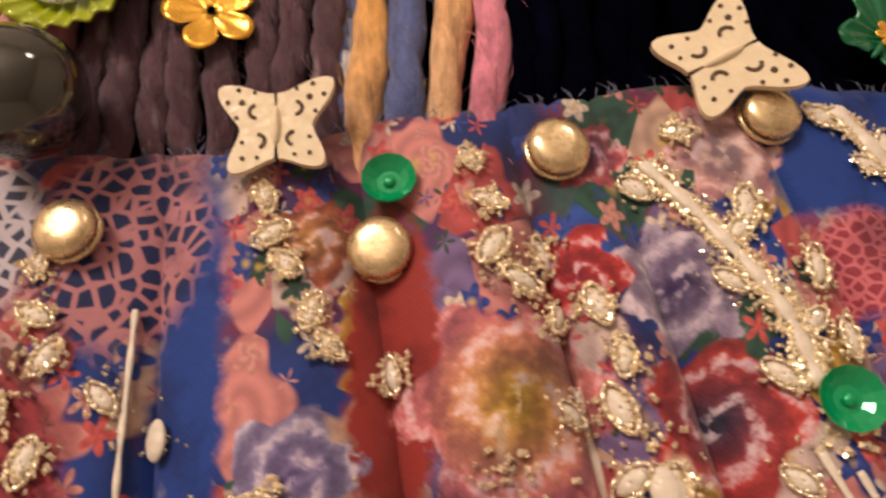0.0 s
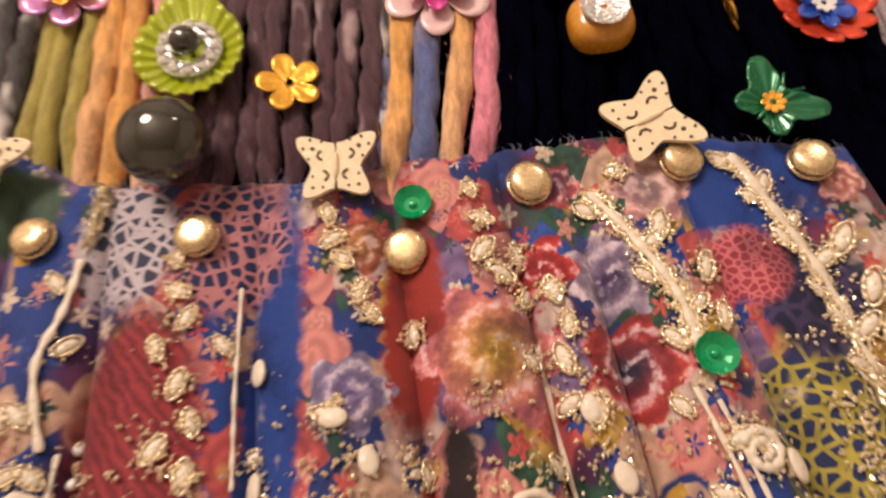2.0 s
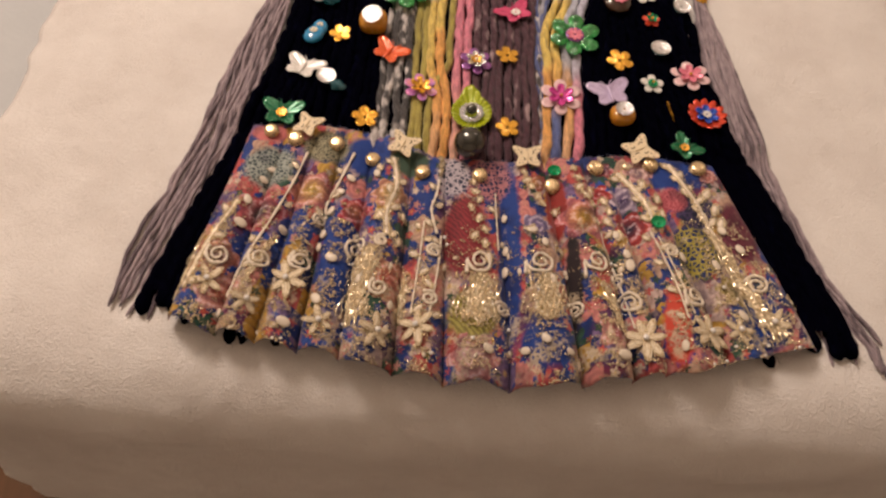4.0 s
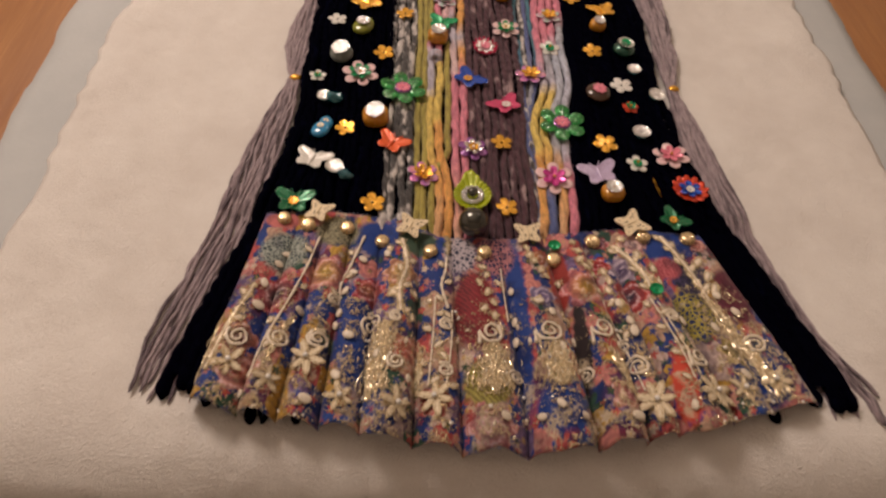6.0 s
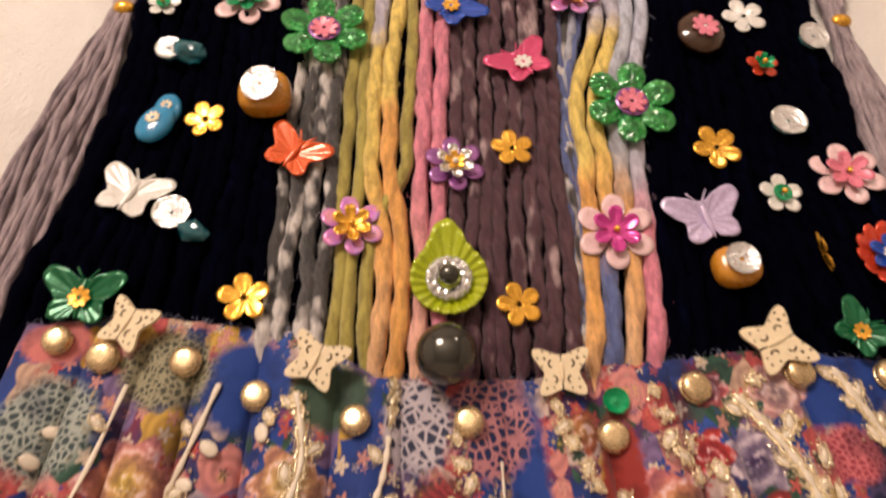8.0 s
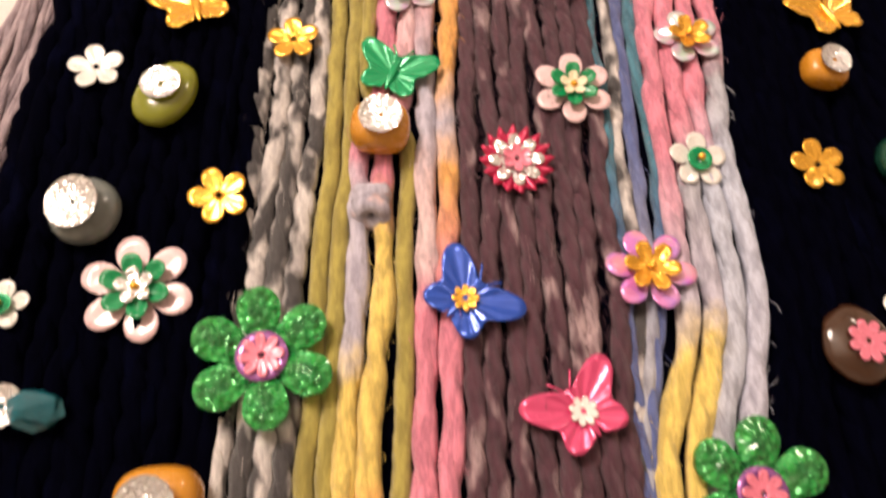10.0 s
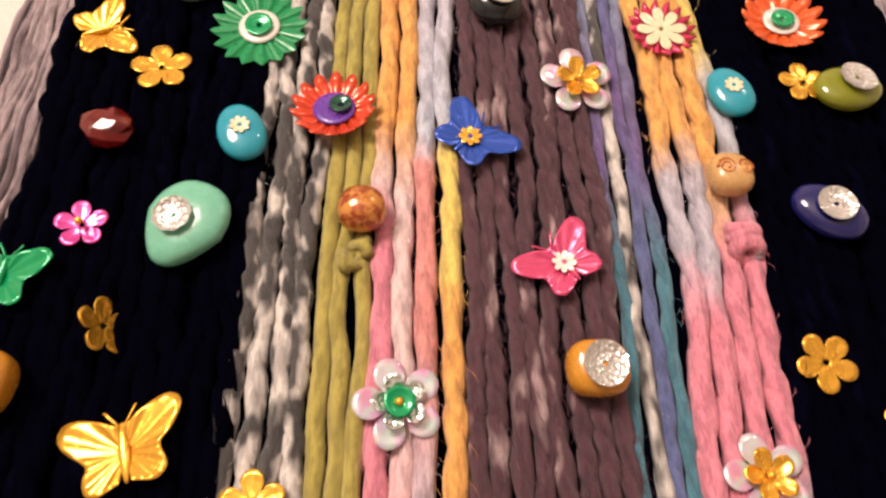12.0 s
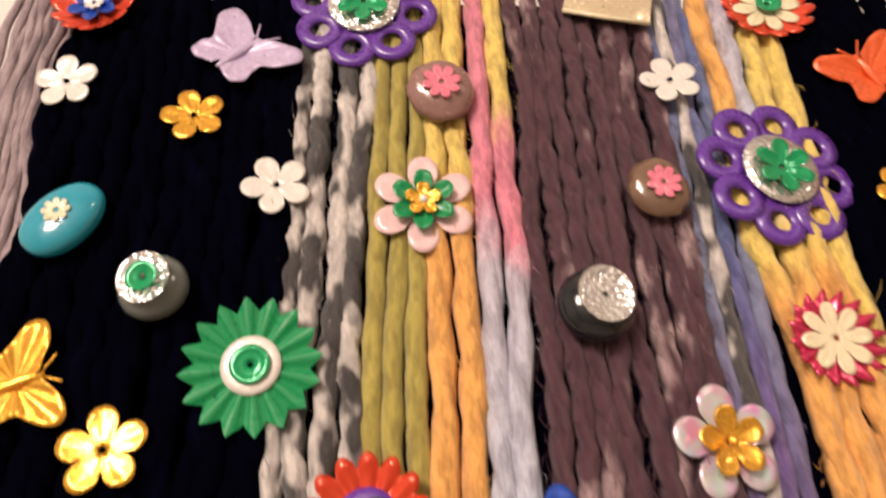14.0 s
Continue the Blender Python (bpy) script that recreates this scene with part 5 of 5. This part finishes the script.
def loose_disc(x, y, d, mat):
    ob = base("round_sequin", "faceted silver round sequin", "sequin", x, y, 0, "silver round sequins", REST + 0.002)
    part("sequin", disc(d / 2000, 0.0006, 16), mat, ob, "", False)
    part("bead", ball(d / 2600, d / 2600, 0.0014, -0.0024), "teal", ob, "dark glass bead")


def carved(x, y, d):
    ob = base("carved_bead", "tan carved bead with spirals threaded on yarn", "bead", x, y, 0, "", REST)
    r = d / 2000
    part("bead", ball(r, r * 1.05, r * 0.7, 0, 0.8), "bone", ob)
    for sx in (-1, 1):
        pts = []
        for i in range(30):
            a = i / 29 * 3.6 * math.pi
            q = r * 0.44 * (1 - 0.8 * i / 29)
            pts.append(Vector((sx * (r * 0.42 + q * math.cos(a) * 0.9), q * math.sin(a), r * 1.36 - 0.0009 * (sx * (r * 0.42 + q * math.cos(a)) / r) ** 2)))
        part("spiral", tube(pts, 0.0004, 5), "copper", ob, "dark carved spiral")


def copper(x, y, d):
    ob = base("mottled_bead", "mottled copper-brown round bead threaded on cord", "bead", x, y, 0, "", REST - 0.001)
    r = d / 2000
    part("bead", ball(r, r, r * 0.8, 0, 0.9), "copper", ob)
    knot = thing("cord_knot", "small knot in the olive cord", "knot", (x / 1000 - 0.0015, y / 1000 - r * 1.75, 0.005))
    for k in range(3):
        pts = [Vector((0.003 * math.cos(a) * (1 - 0.1 * k), (0.0026 + 0.0004 * k) * math.sin(a + k), 0.0016 * math.sin(a * 2 + k))) for a in [i * 2 * math.pi / 18 for i in range(18)]]
        part("loop", tube(pts, 0.0015, 7), YARN["olive"], knot)


def gold_tag(x, y, d):
    ob = base("gold_tag", "folded cream and gold fabric tag", "tag", x, y, -14, "", REST)
    part("plate", box(bmesh.new(), -d / 2000, -0.004, 0, d / 2000, 0.009, 0.0012, 0.0005), "glitter", ob)
    part("edge", tube([Vector((-d / 2000, -0.004, 0.0012)), Vector((0, -0.0046, 0.0015)), Vector((d / 2000, -0.004, 0.0012))], 0.0006, 6), "cream", ob, "cream folded edge")


def big_flower(x, y, d, turn):
    ob = base("glass_flower", "large clear green flower with pink centre", "sequin", x, y, turn, "large green flowers", REST + 0.0004)
    r = d / 2000
    for k in range(6):
        a = k * math.pi / 3
        bm = sheet(bmesh.new(), lambda b: r * 0.29 * (1 + 0.5 * max(0.0, -math.cos(b)) ** 3), lambda s, b: 0.0012 * (1 - s * s) + 0.0007 * math.sin(b * 9) * s * (1.2 - s), 36, 4, 0.0002, 0.0008, 0.001, move=(0, r * 0.69))
        petal = part("petal", bm, "green_glass", ob, "", False)
        petal.matrix_local = pose(0, 0, 0, 0, 0, math.degrees(a)) @ pose(0, 0, 0, 8, 0, 0)
    part("centre_disc", disc(r * 0.34, 0.002, 30), "violet", ob, "purple disc")
    part("centre_flower", petals(r * 0.3, 8, 0.003, 0.0006, 0.0006, 0.45), "pink", ob, "pink open flower")


def lime_leaf(x, y, d):
    ob = base("lime_leaf", "lime-green ribbed leaf sequin with rhinestones", "sequin", x, y, 4, "", REST)
    r = d / 2000
    def rim(a):
        return r * (0.82 + 0.55 * max(0.0, math.cos(a)) ** 14)
    part("leaf", sheet(bmesh.new(), rim, lambda s, a: 0.003 * s * s + 0.0005 * s * math.sin(a * 22), 132, 8, 0.0005, 0.0004, 0.0006), "lime", ob)
    part("silver_ring", ring(r * 0.5, r * 0.24, 0.003), "silver", ob, "silver rhinestone ring")
    for k in range(12):
        a = k * math.pi / 6
        stone = part("rhinestone", ball(r * 0.09, r * 0.09, 0.0006, 0.003, rings=5, sides=7), "silver", ob, "", False)
        stone.location = (r * 0.4 * math.sin(a), r * 0.4 * math.cos(a), 0)
    part("silver_ball", ball(r * 0.22, r * 0.22, r * 0.2, 0.0028), "pearl", ob, "dark silver ball")


def pearl(x, y, d):
    ob = base("black_pearl", "glossy black metallic pearl bead at the skirt", "bead", x, y, 0, "", 0.0045, (0, 0))
    part("bead", ball(d / 2000, d / 2000, d / 2000 * 0.95), "pearl", ob)


def on_skirt(x, y, extra=0.0):
    """The height of the skirt's face at a place near the waist."""
    u, v = on_cloth(x, y)
    return skirt_at(u, v).z + extra


def wood_butterfly(x, y, d, turn):
    """A laser-cut plywood butterfly with pierced wings."""
    ob = thing("wooden_butterfly", "pale plywood butterfly with pierced wings at the skirt waist", "charm", (x / 1000, y / 1000, on_skirt(x, y, 0.0035)), turn, (charm_rng.uniform(2, 12), charm_rng.uniform(-14, 14)), "wooden butterflies")
    size = d / 1000 * 0.50
    for side in (1, -1):
        bm = bmesh.new()
        sheet(bm, plywood_rim(size), lambda s, a: 0.0, 40, 6, 0.0004, 0.0009, 0.0012, 0.05, 3.08)
        for v in bm.verts:
            v.co.x *= side
        wing = part("wing", bm, "wood", ob, "", False)
        # the wing stays solid: dark discs and arcs on it imitate shaded openings
        for a, far, r in ((0.50, 0.62, 0.030), (0.72, 0.80, 0.034), (1.02, 0.80, 0.034), (1.28, 0.58, 0.030), (0.88, 0.62, 0.045), (2.02, 0.52, 0.028), (2.36, 0.66, 0.034), (2.64, 0.54, 0.028)):
            hole = sheet(bmesh.new(), lambda b: size * r, lambda t, b: 0.0, 12, 1, 0.00005, 0.0001, 0.00135, move=(side * size * far * math.sin(a), size * far * math.cos(a)))
            part("pierced_hole", hole, "hole", wing)
        for a, far, begin in ((0.85, 0.36, 0.2), (2.3, 0.34, 3.4)):
            arc = sheet(bmesh.new(), lambda b: size * 0.125, lambda t, b: 0.0, 12, 1, size * 0.075, 0.0001, 0.00135, begin, begin + 2.9, move=(size * far * math.sin(a), size * far * math.cos(a)))
            for v in arc.verts:
                v.co.x *= side
            part("pierced_crescent", arc, "hole", wing)
    part("body", ball(size * 0.07, size * 0.3, 0.0008, 0.0004), "wood", ob)


def stud(x, y, d):
    ob = thing("brass_stud", "domed polished brass stud on the skirt waist", "stud", (x / 1000, y / 1000, on_skirt(x, y, 0.0002)), 0, lean_of(10), "brass studs")
    r = d / 2000
    bm = sheet(bmesh.new(), lambda a: r, lambda s, a: 0.0026 * math.sqrt(max(0.0, 1 - (s * 0.93) ** 4)), 28, 8, 0.0, 0.0005, 0.0008)
    part("dome", bm, "brass", ob)
    part("rim", ring(r * 1.04, r * 0.8, 0.0008), "brass", ob)


def green_sequin(x, y, d):
    ob = thing("round_sequin", "green faceted round sequin sewn on the skirt", "sequin", (x / 1000, y / 1000, on_skirt(x, y, 0.0006)), 0, lean_of(8), "green round sequins")
    part("sequin", disc(d / 2000, 0.0008, 14, 0.0014), "emerald", ob, "", False)
    part("seed_bead", ball(0.0008, 0.0008, 0.0005, 0.0006), "emerald", ob)


red_blue(-112.5, 397.9, 19.8)
butterfly(-77.5, 384.9, 26.1, -42, 'lavender')
white(-114.3, 374.8, 14.1, 8)
gold(-85.2, 365.5, 14.1, 20)
white(-65.7, 347.3, 14.6, 30)
almond(-105.9, 338.2, 13.0, 'turquoise', -35, 'gold_flower')
round_bead(-85.9, 323.4, 13.3, 'smoke', 'green_disc', -1.5, 2.5)
green_star(-66.6, 308.2, 26.0)
butterfly(-107.4, 306.6, 20.5, -68, 'gold')
gold(-90.1, 293.7, 15.5, 10)
cutout(-48.8, 399.6, 36.9)
pebble(-30.9, 372.3, 15.4, 'rose_brown')
layered(-35.1, 342.9, 22.5, 'blush', 'green', 'gold', 0)
gold_tag(12.3, 401.2, 22.0)
white(24.0, 377.4, 14.5, 15)
pebble(15.1, 346.5, 13.5, 'clear_brown')
round_bead(-2.7, 318.9, 15.2, 'black', 'silver', 2, 2.5)
cutout(43.0, 351.2, 37.6)
daisy_star(53.6, 401.9, 23.5, 'red', 'cream', 'green')
butterfly(74.1, 381.5, 24.0, 25, 'orange')
daisy_star(44.2, 312.4, 19.9, 'raspberry', 'cream', '')
layered(18.3, 293.2, 20.7, 'iridescent', 'gold', '', 10)
layered(90.5, 364.4, 14.2, 'magenta', 'gold', '', 0)
gold(71.0, 346.4, 13.3, 25)
round_bead(90.1, 331.9, 10.5, 'smoke', 'silver', -0.5, 1.5)
ring_flower(79.9, 316.6, 23.3, 'red')
almond(59.4, 289.9, 11.7, 'turquoise', 15, 'gold_flower')
gold(81.0, 294.8, 13.7, 5)
carved(52.2, 262.3, 11.0)
ring_flower(-45.1, 281.3, 21.5, 'red_purple')
butterfly(-11.0, 274.8, 22.5, -45, 'blue_gold')
nugget(-98.2, 273.0, 13.3, 'garnet')
layered(-100.1, 247.6, 11.9, 'magenta', '', '', 10)
drop_bead(-76.2, 247.3, 19.6, 'jade', -25)
almond(-67.3, 273.2, 11.9, 'turquoise', 20, 'gold_flower')
edge_flower(-89.3, 222.7, 13.1)
copper(-36.8, 251.4, 11.4)
almond(91.5, 291.3, 14.5, 'olive', -75, 'silver')
almond(76.3, 253.6, 13.5, 'navy_stone', 55, 'silver')
butterfly(9.8, 240.4, 21.2, 38, 'pink_white')
amber(13.8, 214.2, 13.5, 0.8, 2)
gold(65.8, 216.2, 13.8, 30)
butterfly(-114.0, 235.4, 20.4, -8, 'green')
amber(-111.6, 210.2, 15.6, -3, 2.5)
butterfly(-80.6, 198.5, 24.2, 18, 'gold')
white(-101.8, 177.1, 13.2, 15)
almond(-83.2, 168.5, 13.6, 'olive', -22, 'silver')
gold(-55.2, 187.6, 13.3, 5)
layered(-27.8, 207.1, 19.3, 'iridescent', 'silver', 'green_disc', 20)
butterfly(-29.9, 178.8, 20.7, -20, 'green')
amber(-32.6, 159.9, 14.1, -1, 1)
layered(14.9, 174.8, 20.4, 'blush', 'green', 'cream', 0)
daisy_star(-0.4, 153.4, 18.2, 'raspberry', 'silver', 'pink')
layered(105.5, 264.2, 11.2, 'emerald', '', '', 10)
daisy_star(98.4, 235.1, 15.2, 'red', 'cream', '')
butterfly(87.0, 202.5, 22.0, 20, 'gold')
amber(80.0, 181.5, 11.5, 0.5, 2)
layered(46.9, 192.2, 18.0, 'iridescent', 'gold', '', 15)
layered(43.6, 154.7, 14.7, 'white', 'green_disc', '', 0)
gold(73.2, 154.2, 13.8, 10)
round_bead(-95.2, 137.5, 15.6, 'smoke', 'silver', -2, 2.5)
gold(-68.1, 142.7, 13.8, 25)
layered(-82.2, 120.2, 23.9, 'blush', 'green', 'silver', 15)
layered(-108.9, 116.1, 11.1, 'white', 'green_disc', '', 0)
nugget(-97.1, 94.7, 10.4, 'teal')
loose_disc(-102.7, 95.3, 8.6, 'silver')
almond(-99.5, 72.7, 8.1, 'blue', 0, 'gold_flower')
big_flower(-54.5, 105.3, 31.0, 10)
amber(-69.6, 77.7, 16.0, -2, 2)
gold(-87.6, 69.6, 12.6, 20)
butterfly(-59.7, 58.9, 20.7, -30, 'red')
layered(-11.9, 55.6, 18.4, 'violet', 'silver', 'gold', 10)
gold(5.5, 61.8, 13.3, 10)
butterfly(-13.1, 119.7, 22.6, -45, 'blue_gold')
butterfly(10.3, 95.9, 22.3, 32, 'pink_white')
layered(28.4, 126.2, 20.2, 'orchid', 'gold', '', 20)
big_flower(43.3, 79.1, 31.0, -5)
round_bead(94.0, 153.9, 15.2, 'dark_green', 'green_disc', 1, 2.5)
loose_disc(97.9, 133.6, 9.1, 'silver')
pebble(70.0, 109.0, 16.2, 'dark_brown')
white(87.2, 118.6, 15.3, 20)
layered(89.4, 97.4, 10.8, 'red', 'emerald', '', 0)
gold(68.4, 64.1, 15.6, 30)
almond(-101.4, 66.6, 10.6, 'blue', -20, 'gold_flower')
butterfly(-104.4, 43.4, 22.4, -20, 'white')
loose_disc(-91.1, 36.0, 10.4, 'silver')
nugget(-84.5, 30.6, 8.7, 'teal')
layered(-40.9, 34.1, 18.7, 'orchid', 'gold', '', 10)
lime_leaf(-13.3, 17.8, 25.7)
gold(5.5, 11.3, 12.8, 20)
pearl(-14.0, -4.6, 16.0)
layered(34.1, 34.2, 23.4, 'blush', 'magenta', '', 0)
loose_disc(91.8, 73.4, 11.3, 'silver')
layered(106.9, 55.7, 22.3, 'blush', 'pink', '', 5)
layered(84.9, 47.9, 13.5, 'white', 'green_disc', '', 0)
butterfly(61.1, 40.0, 23.8, 15, 'lavender')
amber(66.2, 22.6, 13.0, 0.5, 1.5)
edge_flower(91.8, 27.9, 12.6)
red_blue(111.6, 27.9, 21.2)
butterfly(97.2, 6.4, 17.8, -46, 'green_gold')
loose_disc(108.0, 108.7, 10.6, 'silver')
gold(-68.1, 11.6, 14.1, 10)
butterfly(-110.5, 11.6, 22.2, -5, 'green_gold')
wood_butterfly(-95.8, 2.7, 17.8, -25)
wood_butterfly(-46.8, -6.4, 18.0, -22)
wood_butterfly(15.5, -7.6, 17.6, 2)
wood_butterfly(73.0, 1.4, 20.5, -66)
stud(-101.0, -5.5, 7.8)
stud(-114.0, -1.0, 7.2)
stud(-80.5, -6.0, 7.7)
stud(-61.5, -14.5, 7.6)
stud(-36.3, -20.3, 7.5)
stud(-8.2, -20.3, 7.5)
stud(27.9, -23.0, 7.8)
stud(50.0, -10.5, 8.0)
stud(78.5, -5.8, 8.0)
stud(103.0, -6.3, 8.2)
green_sequin(29.0, -14.5, 6.8)
green_sequin(77.0, -43.0, 7.0)

for kx, ky, kind in ((-34.0, 143.5, "pastel"), (54.0, 248.0, "rose")):
    knot = thing("yarn_knot", "wrapped knot of pastel wool below a bead", "knot", (kx / 1000, ky / 1000, 0.0062), 0, (0, 0), "wool knots")
    for k in range(4):
        pts = [Vector((0.0026 * math.cos(a), -0.0015 + 0.0019 * k - 0.003 + 0.0012 * math.sin(a + k), 0.0022 * math.sin(a))) for a in [i * 2 * math.pi / 16 for i in range(17)]]
        part("loop", tube(pts, 0.0021 - 0.0003 * (k % 2), 8), YARN[kind], knot)
for side, ty in ((-1, 117), (1, 121)):
    bead = thing("tie_bead", "small gold bead gathering the mauve edge threads", "bead", (side * 0.1235, ty / 1000, 0.0032), 0, (0, 0), "gold tie beads")
    part("bead", ball(0.0036, 0.0028, 0.0022, -0.002), "gold", bead)
